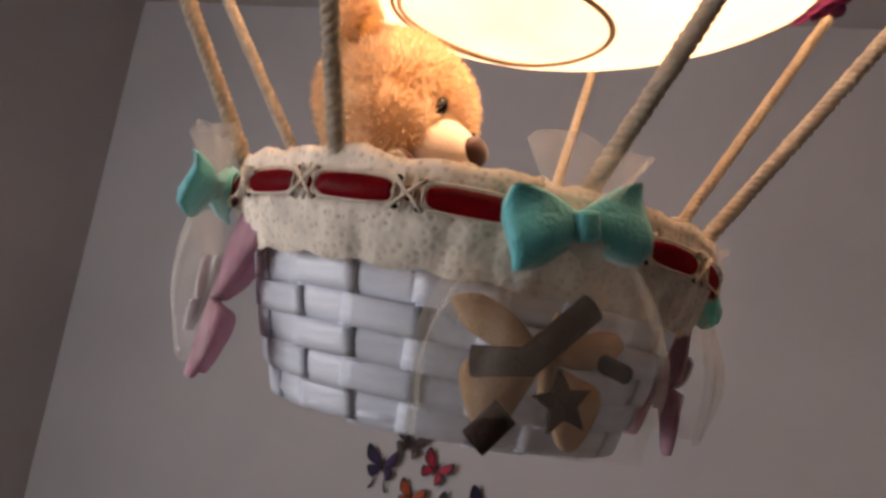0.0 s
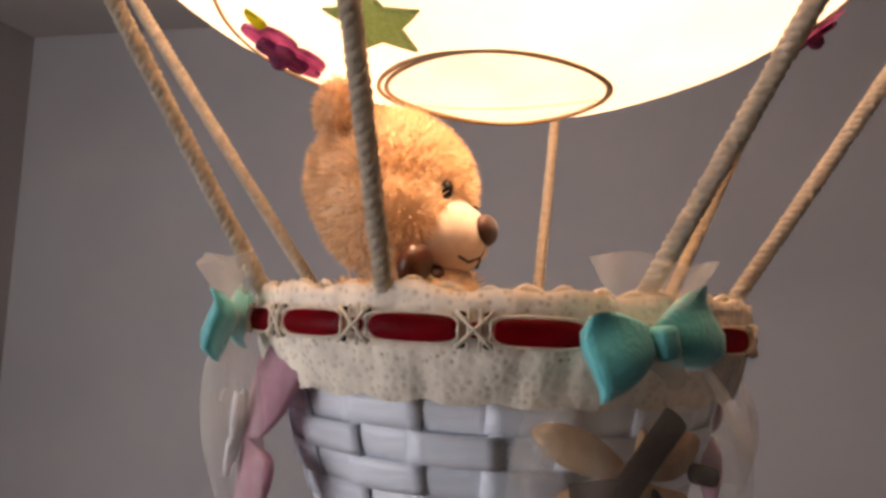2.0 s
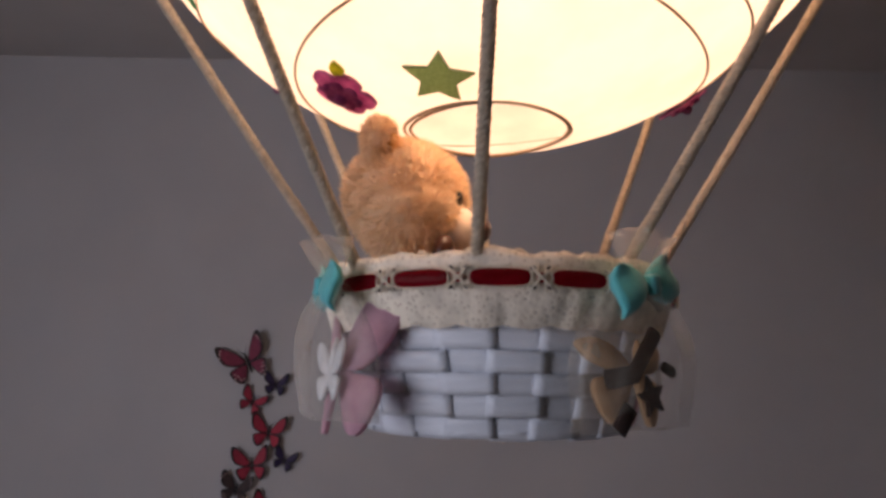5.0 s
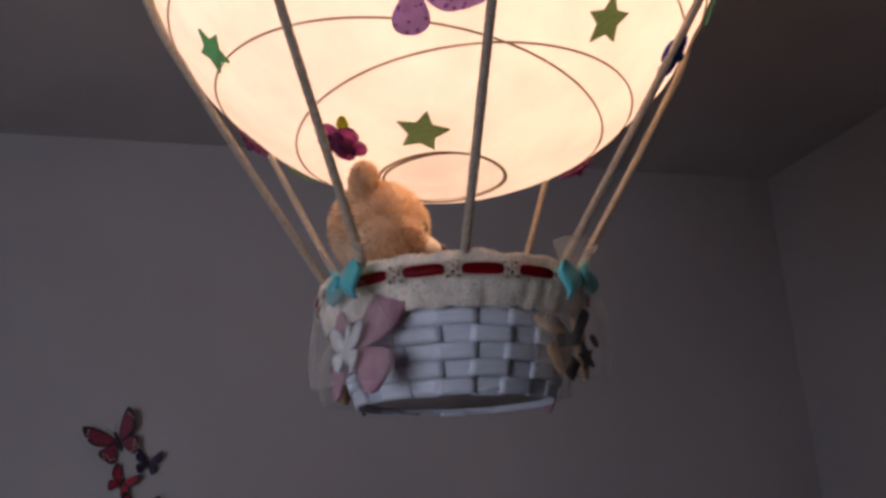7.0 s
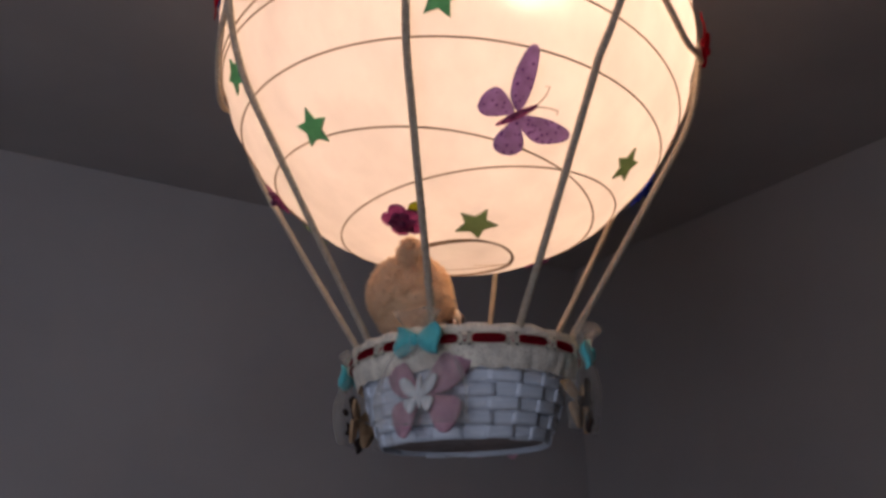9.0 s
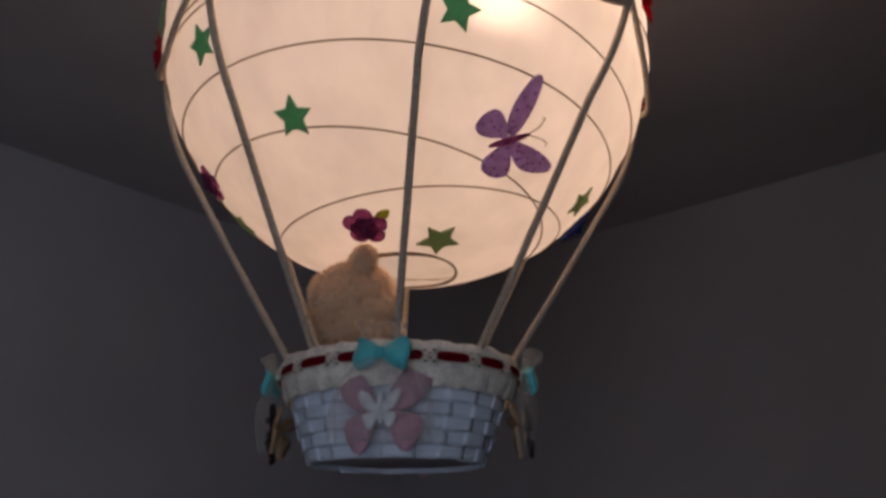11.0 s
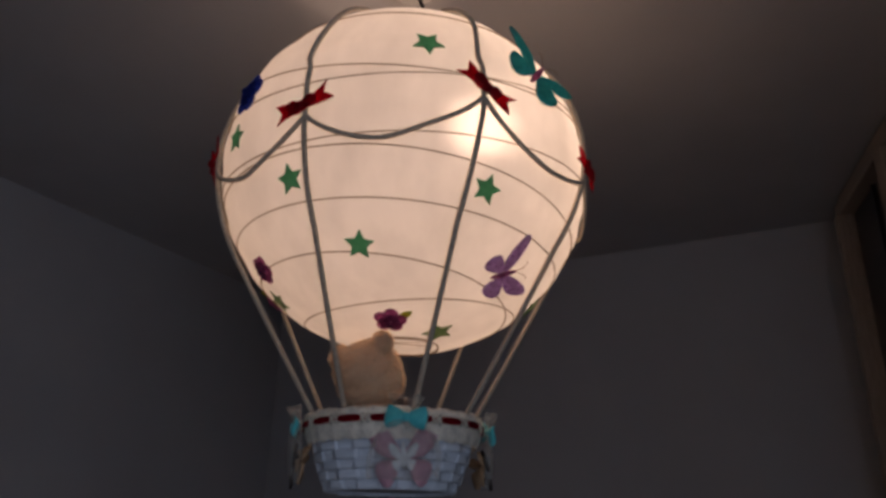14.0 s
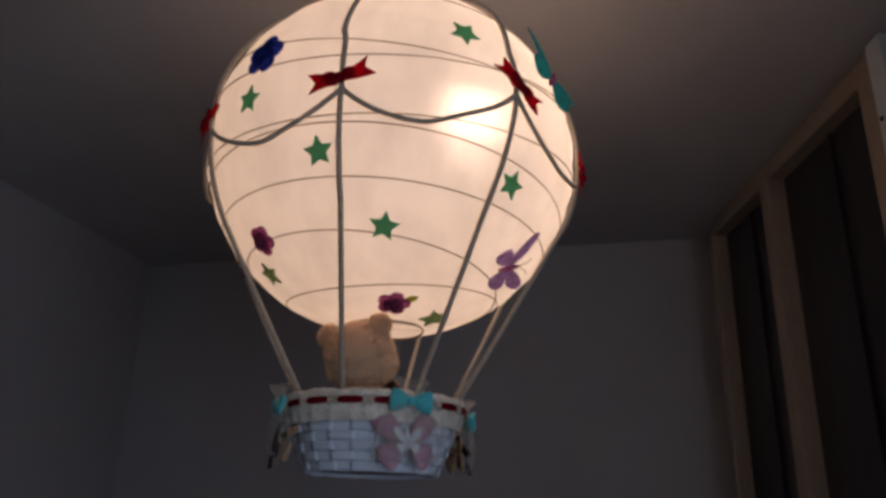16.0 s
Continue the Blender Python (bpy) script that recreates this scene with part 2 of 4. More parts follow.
GLASS = bpy.data.materials.new("bulb_glass")
GLASS.use_nodes = True
GLASS.node_tree.nodes["Principled BSDF"].inputs["Emission Color"].default_value = (1.0, 0.68, 0.49, 1)
GLASS.node_tree.nodes["Principled BSDF"].inputs["Emission Strength"].default_value = 14
PANE = bpy.data.materials.new("window_pane")
PANE.use_nodes = True
PANE.node_tree.nodes["Principled BSDF"].inputs["Transmission Weight"].default_value = 1.0
PANE.node_tree.nodes["Principled BSDF"].inputs["Roughness"].default_value = 0.02

# ---- helpers for building ----


def finish(name, mesh, mats, parent=None, label="", smooth=True):
    for m in mats if isinstance(mats, (list, tuple)) else (mats,):
        mesh.materials.append(m)
    if smooth:
        for p in mesh.polygons:
            p.use_smooth = True
    ob = new(name, mesh)
    if parent is not None:
        ob.parent = parent
    if label:
        ob["label"] = label
    return ob


def part(name, bm, mats, parent=None, label="", smooth=True):
    """Links a bmesh as one mesh object under a thing or part."""
    bmesh.ops.recalc_face_normals(bm, faces=bm.faces)
    me = bpy.data.meshes.new(name)
    bm.to_mesh(me)
    bm.free()
    return finish(name, me, mats, parent, label, smooth)


def raw(name, verts, faces, mats, parent=None, label="", smooth=True):
    me = bpy.data.meshes.new(name)
    me.from_pydata(verts, [], faces)
    me.update()
    return finish(name, me, mats, parent, label, smooth)


def thing(name, label, category, group="", kind="", at=(0, 0, 0)):
    ob = new(name)
    ob.empty_display_size = 0.02
    ob.location = at
    return tagged(ob, label, category, group, kind)


def box(x0, y0, z0, x1, y1, z1, bevel=0.0):
    bm = bmesh.new()
    bmesh.ops.create_cube(bm, size=1)
    for v in bm.verts:
        v.co = Vector((x0 + (v.co.x + 0.5) * (x1 - x0), y0 + (v.co.y + 0.5) * (y1 - y0), z0 + (v.co.z + 0.5) * (z1 - z0)))
    if bevel:
        bmesh.ops.bevel(bm, geom=bm.edges[:], offset=bevel, segments=2, affect="EDGES", profile=0.6)
    return bm


def tube_data(points, radius, sides=6, closed=False):
    """Verts and faces of a round tube along the points."""
    pts = [Vector(p) for p in points]
    n = len(pts)
    verts, faces = [], []
    side = None
    for i, p in enumerate(pts):
        a, b = pts[(i + 1) % n] if closed or i < n - 1 else p, pts[i - 1] if closed or i > 0 else p
        d = (a - b).normalized()
        if side is None:
            side = d.orthogonal().normalized()
        side = (side - d * side.dot(d)).normalized()
        up = d.cross(side)
        r = radius(i / max(1, n - 1)) if callable(radius) else radius
        for k in range(sides):
            w = 2 * math.pi * k / sides
            verts.append(tuple(p + r * (math.cos(w) * side + math.sin(w) * up)))
    for i in range(n if closed else n - 1):
        j = (i + 1) % n
        for k in range(sides):
            k2 = (k + 1) % sides
            faces.append((i * sides + k, i * sides + k2, j * sides + k2, j * sides + k))
    if not closed:
        faces.append(tuple(range(sides - 1, -1, -1)))
        faces.append(tuple((n - 1) * sides + k for k in range(sides)))
    return verts, faces


def join(parts):
    verts, faces = [], []
    for v, f in parts:
        o = len(verts)
        verts += v
        faces += [tuple(i + o for i in g) for g in f]
    return verts, faces


def resample(points, step):
    pts = [Vector(p) for p in points]
    lengths = [0.0]
    for a, b in zip(pts, pts[1:]):
        lengths.append(lengths[-1] + (b - a).length)
    count, out, k = max(3, int(lengths[-1] / step)), [], 0
    for i in range(count + 1):
        s = lengths[-1] * i / count
        while k < len(pts) - 2 and lengths[k + 1] < s:
            k += 1
        f = (s - lengths[k]) / max(1e-9, lengths[k + 1] - lengths[k])
        out.append(pts[k].lerp(pts[k + 1], f))
    return out


def rope_data(points, radius, pitch, phase=0.0):
    """A three-strand twisted rope along the points."""
    pts = resample(points, pitch / 7)
    strands = []
    run = 0.0
    side = None
    frames = []
    for i, p in enumerate(pts):
        d = (pts[min(i + 1, len(pts) - 1)] - pts[max(i - 1, 0)]).normalized()
        side = d.orthogonal().normalized() if side is None else (side - d * side.dot(d)).normalized()
        frames.append((p, side.copy(), d.cross(side), run))
        if i < len(pts) - 1:
            run += (pts[i + 1] - p).length
    for k in range(3):
        line = []
        for p, a, b, s in frames:
            w = phase + 2 * math.pi * (s / pitch + k / 3)
            wob = 1 + 0.06 * math.sin(s * 190 + k)
            line.append(p + radius * 0.52 * wob * (math.cos(w) * a + math.sin(w) * b))
        strands.append(tube_data(line, radius * 0.56, 6))
    return join(strands)


def outline_solid(points, thickness, bend=None):
    """A flat outline (x, z pairs) given thickness along y; bend maps a point to its place."""
    bm = bmesh.new()
    front = [bm.verts.new((x, 0.0, z)) for x, z in points]
    f = bm.faces.new(front)
    f.normal_update()
    bmesh.ops.triangulate(bm, faces=[f])
    bmesh.ops.subdivide_edges(bm, edges=bm.edges[:], cuts=1)
    geo = bmesh.ops.extrude_face_region(bm, geom=bm.faces[:])
    for v in [g for g in geo["geom"] if isinstance(g, bmesh.types.BMVert)]:
        v.co.y -= thickness
    if bend:
        for v in bm.verts:
            v.co = Vector(bend(v.co))
    return bm


def star_points(r, spin=0.0, inner=0.45):
    return [((r if k % 2 == 0 else r * inner) * math.sin(spin + k * math.pi / 5), (r if k % 2 == 0 else r * inner) * math.cos(spin + k * math.pi / 5)) for k in range(10)]


def lobes(count, r, depth, steps=60, spin=0.0):
    """A rounded flower outline."""
    out = []
    for i in range(steps):
        w = 2 * math.pi * i / steps
        q = r * (1 - depth + depth * abs(math.cos(count * (w + spin) / 2)) ** 0.6)
        out.append((q * math.sin(w), q * math.cos(w)))
    return out


def smooth_closed(points, cuts=5):
    """A rounded outline through the points."""
    n, out = len(points), []
    for i in range(n):
        p0, p1, p2, p3 = (Vector((*points[(i + k - 1) % n], 0)) for k in range(4))
        for c in range(cuts):
            t = c / cuts
            q = 0.5 * (2 * p1 + (p2 - p0) * t + (2 * p0 - 5 * p1 + 4 * p2 - p3) * t * t + (3 * p1 - p0 - 3 * p2 + p3) * t ** 3)
            out.append((q.x, q.y))
    return out




def wing(shape, size, side, thick):
    return [(side * x * size, z * size) for x, z in smooth_closed(shape)], thick


# ---- the room: the lamp's axis is x = y = 0 ----
NORTH, EAST, WEST, SOUTH, TOP = 1.153, 1.178, -1.35, -2.3, 2.40
tagged(part("wall_north", box(WEST - 0.12, NORTH, 0, EAST + 0.12, NORTH + 0.12, TOP), WALL, smooth=False), "plain matt pale grey painted wall with butterfly stickers", "wall", kind="structure")
tagged(part("wall_east", box(EAST, SOUTH, 0, EAST + 0.12, NORTH, TOP), WALL, smooth=False), "plain matt pale grey painted wall", "wall", kind="structure")
tagged(part("wall_south", box(WEST - 0.12, SOUTH - 0.12, 0, EAST + 0.12, SOUTH, TOP), WALL, smooth=False), "plain matt pale grey painted wall", "wall", kind="structure")
tagged(part("ceiling", box(WEST - 0.12, SOUTH - 0.12, TOP, EAST + 0.12, NORTH + 0.12, TOP + 0.1), CEIL, smooth=False), "matt white painted flat ceiling", "ceiling", kind="structure")
floor = tagged(part("floor", box(WEST - 0.12, SOUTH - 0.12, -0.1, EAST + 0.12, NORTH + 0.12, -0.012), FLOOR, smooth=False), "brown wood laminate floor", "floor", kind="structure")
# west wall with a window opening
WY0, WY1, WZ0, WZ1 = -1.46, -0.34, 0.95, 2.15
wall_w = bmesh.new()
for y0, y1, z0, z1 in ((SOUTH, WY0, 0, TOP), (WY1, NORTH, 0, TOP), (WY0, WY1, 0, WZ0), (WY0, WY1, WZ1, TOP)):
    piece = box(WEST - 0.12, y0, z0, WEST, y1, z1)
    me_ = bpy.data.meshes.new("piece")
    piece.to_mesh(me_)
    piece.free()
    wall_w.from_mesh(me_)
    bpy.data.meshes.remove(me_)
tagged(part("wall_west", wall_w, WALL, smooth=False), "plain matt pale grey painted wall with a window", "wall", kind="structure")
window = thing("window_1", "white framed casement window letting in cool daylight", "window", kind="structure", at=(WEST - 0.06, (WY0 + WY1) / 2, WZ0))
for y0, y1, z0, z1 in ((WY0, WY0 + 0.06, WZ0, WZ1), (WY1 - 0.06, WY1, WZ0, WZ1), (WY0 + 0.06, WY1 - 0.06, WZ0, WZ0 + 0.06), (WY0 + 0.06, WY1 - 0.06, WZ1 - 0.06, WZ1), (-0.93, -0.87, WZ0 + 0.06, WZ1 - 0.06)):
    ob = part("window_frame", box(WEST - 0.09, y0, z0, WEST - 0.03, y1, z1, 0.004), TRIM, None, smooth=False)
    ob.parent, ob.matrix_parent_inverse = window, Matrix.Translation(-Vector(window.location))
for y0, y1 in ((WY0 + 0.06, -0.93), (-0.87, WY1 - 0.06)):
    ob = part("pane", box(WEST - 0.064, y0, WZ0 + 0.06, WEST - 0.058, y1, WZ1 - 0.06), PANE, None, smooth=False)
    ob.visible_shadow = False
    ob.parent, ob.matrix_parent_inverse = window, Matrix.Translation(-Vector(window.location))
for k, (a, b) in enumerate((((WEST, NORTH - 0.014, 0), (EAST, NORTH, 0.08)), ((EAST - 0.014, -0.5, 0), (EAST, NORTH - 0.014, 0.08)), ((WEST, SOUTH, 0), (WEST + 0.014, NORTH - 0.014, 0.08)))):
    tagged(part("baseboard", box(*a, *b, 0.003), TRIM, smooth=False), "white painted skirting board", "baseboard", kind="structure")


# ---- wardrobe beside the east wall ----
def wardrobe():
    w = thing("wardrobe", "full-height beige framed wardrobe with dark sliding panels", "wardrobe")
    turn = pose(1.035, -0.508, 0, 0, 0, 180 + 13.5)
    # x runs along the front from the wall, y into the wardrobe
    def put(name, b, mat, label=""):
        return part(name, b, mat, w, label, smooth=False)
    put("top_rail", box(0, 0.0, 2.345, 0.735, 0.045, 2.376, 0.003), FRAME)
    put("upper_filler", box(0, 0.012, 2.378, 0.735, 0.05, 2.399), FRAME)
    put("bottom_rail", box(0, 0.0, 0.0, 0.735, 0.045, 0.08, 0.003), FRAME)
    for x0, x1 in ((0.004, 0.030), (0.305, 0.345), (0.69, 0.733)):
        put("stile", box(x0, -0.006, 0.081, x1, 0.04, 2.344, 0.003), FRAME)
    for x0, x1 in ((0.030, 0.305), (0.345, 0.69)):
        put("sliding_panel", box(x0 - 0.002, 0.03, 0.085, x1 + 0.002, 0.042, 2.343), PANEL, "dark smoked sliding panel")
        put("panel_fold", box(x0 + 0.55 * (x1 - x0), 0.022, 0.09, x0 + 0.57 * (x1 - x0), 0.0295, 2.34), PANEL)
    side = put("side_board", box(0.737, -0.012, 0.0, 0.775, 0.5, 2.385, 0.002), SIDE, "pale drilled side board")
    for k in range(4):
        b = bmesh.new()
        bmesh.ops.create_cone(b, cap_ends=True, segments=12, radius1=0.004, radius2=0.004, depth=0.003, matrix=pose(0.747 + 0.012 * (k % 2), -0.0125, 2.25 - 0.032 * k, 90))
        part("shelf_hole", b, HOLE, side)
    put("body", box(0.0, 0.06, 0.0, 0.735, 0.5, 2.37), PANEL)
    w.matrix_world = turn


wardrobe()

# ---- the balloon lamp ----
C, R, LOW, HIGH = Vector((0, 0, 2.067)), 0.2203, 0.2085, 0.209
lamp = thing("balloon_lamp", "round white paper pendant lamp dressed as a hot-air balloon", "lamp", at=(0, 0, 0))


def shade_radius(z):
    return R * math.sqrt(max(0.0, 1 - (z / (LOW if z < 0 else HIGH)) ** 2))


def shade():
    prof = []
    for k in range(65):
        w = math.radians(11.4 + (163.5 - 11.4) * k / 64)
        z, r = -R * math.cos(w), R * math.sin(w)
        z *= (LOW if z < 0 else HIGH) / R
        prof.append((r, z))
    verts, faces, seg = [], [], 160
    for k, (r, z) in enumerate(prof):
        for i in range(seg):
            w = 2 * math.pi * i / seg
            # paper sags a little between the wires
            sag = 0.0012 * math.sin(z * 140 + 0.8 * math.sin(w)) + 0.0008 * noise.noise(Vector((math.cos(w) * 5, math.sin(w) * 5, z * 26)))
            verts.append(((r + sag) * math.cos(w), (r + sag) * math.sin(w), C.z + z))
    for k in range(len(prof) - 1):
        for i in range(seg):
            j = (i + 1) % seg
            faces.append((k * seg + i, k * seg + j, (k + 1) * seg + j, (k + 1) * seg + i))
    return raw("shade", verts, faces, PAPER, lamp, "white rice paper shade glowing from within")


paper = shade()


def ring_points(z, tilt, azimuth, count=140, grow=0.0012):
    out = []
    for i in range(count):
        w = 2 * math.pi * i / count
        h = z + tilt * math.cos(w - math.radians(azimuth))
        r = shade_radius(h) + grow
        out.append((r * math.cos(w), r * math.sin(w), C.z + h))
    return out


for z, tilt, az in ((-0.174, 0.011, -12), (-0.160, 0.018, 148), (-0.113, 0.0115, 155), (-0.076, 0.022, 165), (-0.030, 0.018, 0), (0.060, 0.045, 9), (0.075, 0.050, 42), (0.140, 0.018, 42), (0.178, 0.008, 120)):
    raw("wire_rib", *tube_data(ring_points(z, tilt, az), 0.0007, 6, True), WIRE, paper, "thin brown wire rib")
for z, r, dx, dy in ((-0.2045, 0.0452, 0.0, 0.0), (-0.2050, 0.0440, 0.0022, -0.0006), (0.2005, 0.063, 0.0, 0.0)):
    raw("rim_wire", *tube_data([(dx + r * math.cos(2 * math.pi * i / 90), dy + r * math.sin(2 * math.pi * i / 90), C.z + z + 0.0008 * math.sin(6 * math.pi * i / 90)) for i in range(90)], 0.0009, 6, True), WIRE, paper, "brown wire at the opening")

# lamp holder, bulb and cord
bm = bmesh.new()
bmesh.ops.create_uvsphere(bm, u_segments=24, v_segments=16, radius=0.028)
for v in bm.verts:
    if v.co.z > 0:
        v.co.z *= 1.5
        v.co.xy *= 1 - 0.35 * (v.co.z / 0.042) ** 2
    v.co += Vector(BULB)
bulb = part("bulb", bm, GLASS, lamp, "lit warm white bulb")
bulb.visible_shadow = False
bm = bmesh.new()
bmesh.ops.create_cone(bm, cap_ends=True, segments=24, radius1=0.019, radius2=0.015, depth=0.06, matrix=pose(BULB[0], BULB[1], BULB[2] + 0.068))
bmesh.ops.bevel(bm, geom=bm.edges[:], offset=0.002, segments=2, affect="EDGES")
part("lamp_holder", bm, PLASTIC, lamp)
raw("cord", *tube_data([(BULB[0], BULB[1], BULB[2] + 0.095), (0.02, -0.055, 2.25), (0.006, -0.02, 2.32), (0, 0, TOP - 0.02)], 0.003, 8), CORD, lamp)
bm = bmesh.new()
bmesh.ops.create_cone(bm, cap_ends=True, segments=32, radius1=0.045, radius2=0.03, depth=0.03, matrix=pose(0, 0, TOP - 0.015, 180))
bmesh.ops.bevel(bm, geom=bm.edges[:], offset=0.003, segments=2, affect="EDGES")
part("ceiling_rose", bm, PLASTIC, lamp)
for az in (0, 120, 240):
    c, s = math.cos(math.radians(az)), math.sin(math.radians(az))
    raw("spreader_wire", *tube_data([(BULB[0] + 0.018 * c, BULB[1] + 0.018 * s, BULB[2] + 0.09), (0.03 * c, 0.03 * s, C.z + 0.192), (0.062 * c, 0.062 * s, C.z + 0.2)], 0.0012, 6), WIRE, lamp)

# ---- ropes ----
BASKET = Vector((0.0055, 0.007, 0.0))
OVAL_X, OVAL_Y = 0.97, 1.08
RIM = 1.769
# azimuth and radius at the basket, azimuth on the shade
ROPES = [(-101, 0.0835, -92), (-140.3, 0.0835, -133.5), (171, 0.073, -177.5), (135, 0.0755, 132), (88, 0.0755, 88), (40, 0.0755, 43), (-2, 0.0755, -1), (-54, 0.0775, -40)]
# azimuth and height of the bow on each rope
BOWS = [(-86, 2.046), (-130.3, 2.073), (-176.4, 2.050), (135.5, 2.056), (88, 2.055), (43, 2.060), (-1, 2.050), (-40, 2.052)]


def on_shade(az, z, off=0.0035):
    r = shade_radius(z - C.z) * (1 + off / R)
    w = math.radians(az)
    return Vector((r * math.cos(w), r * math.sin(w), C.z + (z - C.z) * (1 + off / R)))


def rope_path(az0, r0, az1, az2):
    w0 = math.radians(az0)
    foot = Vector((BASKET.x + r0 * OVAL_X * math.cos(w0), BASKET.y + r0 * OVAL_Y * math.sin(w0), RIM - 0.006))
    rr = R + 0.0055
    # the straight run touches the shade where it turns along it
    d, h = math.hypot(foot.x, foot.y), C.z - foot.z
    dist = math.hypot(d, h)
    angle = math.atan2(d, h) + math.acos(rr / dist)
    pts = []
    w1 = math.radians(az1)
    touch = Vector((rr * math.sin(angle) * math.cos(w1), rr * math.sin(angle) * math.sin(w1), C.z - rr * math.cos(angle)))
    for k in range(13):
        f = k / 12
        pts.append(foot.lerp(touch, f) + Vector((0, 0, -0.0015 * math.sin(math.pi * f))))
    top = math.radians(163)
    for k in range(1, 31):
        a = angle + (top - angle) * k / 30
        wob = 0.012 * math.sin(3.2 * (a - angle) * 2) if a > math.radians(100) else 0.0
        w = w1 + math.radians(az2 - az1) * min(1.0, (a - angle) / 0.5) + wob * 1.6
        flat = HIGH / R if math.cos(a) < 0 else 1.0
        pts.append(Vector((rr * math.sin(a) * math.cos(w), rr * math.sin(a) * math.sin(w), C.z - rr * math.cos(a) * flat)))
    return pts


for k, (a0, r0, a1) in enumerate(ROPES):
    raw("rope", *rope_data(rope_path(a0, r0, a1, BOWS[k][0]), 0.0029, 0.0085, k), ROPE, lamp, "twisted cream cotton rope")
for k in range(len(BOWS)):
    (a, za), (b, zb) = BOWS[k], BOWS[(k + 1) % len(BOWS)]
    if b > a:
        b -= 360
    pts = []
    for i in range(41):
        f = i / 40
        ease = f - 0.015 * math.sin(4 * math.pi * f)
        pts.append(on_shade(a + (b - a) * ease, za + (zb - za) * f - 0.007 - 0.038 * (1 - abs(2 * f - 1) ** 2.0) + 0.003 * math.sin(5 * f + k) * math.sin(math.pi * f), 0.0055))
    raw("swag_rope", *rope_data(pts, 0.0026, 0.0085, k), ROPE, lamp, "cream cotton rope swag between two bows")


# ---- decorations on the shade ----
def frame_on(az, z, off=0.0028, spin=0.0):
    """A pose on the shade: y points outward, z up along it."""
    p = on_shade(az, z, off)
    out = (p - C).normalized()
    right = Vector((0, 0, 1)).cross(out).normalized()
    up = out.cross(right)
    m = Matrix(((right.x, out.x, up.x, p.x), (right.y, out.y, up.y, p.y), (right.z, out.z, up.z, p.z), (0, 0, 0, 1)))
    return m @ pose(0, 0, 0, 0, spin, 0)


def hug(v):
    """Bends a flat sticker to the shade."""
    return (v.x, v.y - (v.x * v.x + v.z * v.z) / (2 * R), v.z)


STARS = [(-112.5, 1.869, 20, OLIVE, 0.0160), (-164.5, 1.926, 8, GREEN, 0.0142), (-61.5, 1.915, -20, OLIVE, 0.0142), (176.9, 1.987, -5, GREEN, 0.0142), (-126.2, 1.979, 12, GREEN, 0.0142), (-144.9, 2.125, 30, GREEN, 0.0155), (155.1, 2.054, 12, GREEN, 0.0142), (133, 1.904, 10, OLIVE, 0.0142), (-20, 1.985, 15, GREEN, 0.0142), (60, 1.93, 0, GREEN, 0.0142), (95, 2.0, 20, GREEN, 0.0142)]
for az, z, spin, mat, r in STARS:
    ob = part("star_sticker", outline_solid(star_points(r * 1.12, 0.0, 0.5), 0.0014, hug), mat, lamp, "green foam star", smooth=False)
    ob.matrix_world = frame_on(az, z, 0.0042, spin)


def flower(az, z, r, mat, spin, leaf=True):
    base = part("flower", outline_solid(lobes(5, r, 0.32), 0.0016, hug), mat, lamp, "ruffled felt flower", smooth=False)
    base.matrix_world = frame_on(az, z, 0.0042, spin)
    top = part("petals", outline_solid(lobes(6, r * 0.62, 0.35, spin=0.4), 0.002, hug), mat, base)
    top.location.y = 0.0022
    b = bmesh.new()
    bmesh.ops.create_uvsphere(b, u_segments=10, v_segments=6, radius=r * 0.2)
    c = part("flower_centre", b, mat, base)
    c.location.y = 0.003
    if leaf:
        lf = part("leaf", outline_solid(smooth_closed([(0, 0), (0.006, 0.003), (0.013, 0.001), (0.007, -0.005)], 4), 0.0012), LEAF, base, "lime felt leaf", smooth=False)
        lf.location = (r * 0.55, -0.0008, r * 0.62)
        lf.rotation_euler.y = radians(-25)
    return base


flower(-156.5, 1.873, 0.0180, MAGENTA, 10)
flower(145, 1.927, 0.0170, MAGENTA, 40, False)
flower(158, 2.105, 0.025, BLUE, 10, False)
flower(-30, 1.930, 0.019, BLUE, 30, False)
flower(20, 1.90, 0.0165, MAGENTA, 0)
flower(100, 1.93, 0.0165, MAGENTA, 20)


FORE_LONG = [(0.03, 0.04), (0.18, 0.25), (0.46, 0.46), (0.68, 0.55), (0.72, 0.43), (0.52, 0.17), (0.26, 0.01)]
FORE = [(0.03, 0.03), (0.22, 0.34), (0.46, 0.54), (0.58, 0.52), (0.56, 0.34), (0.44, 0.10), (0.22, 0.0)]
HIND = [(0.03, -0.02), (0.26, -0.02), (0.44, -0.10), (0.44, -0.28), (0.30, -0.42), (0.16, -0.36), (0.07, -0.16)]


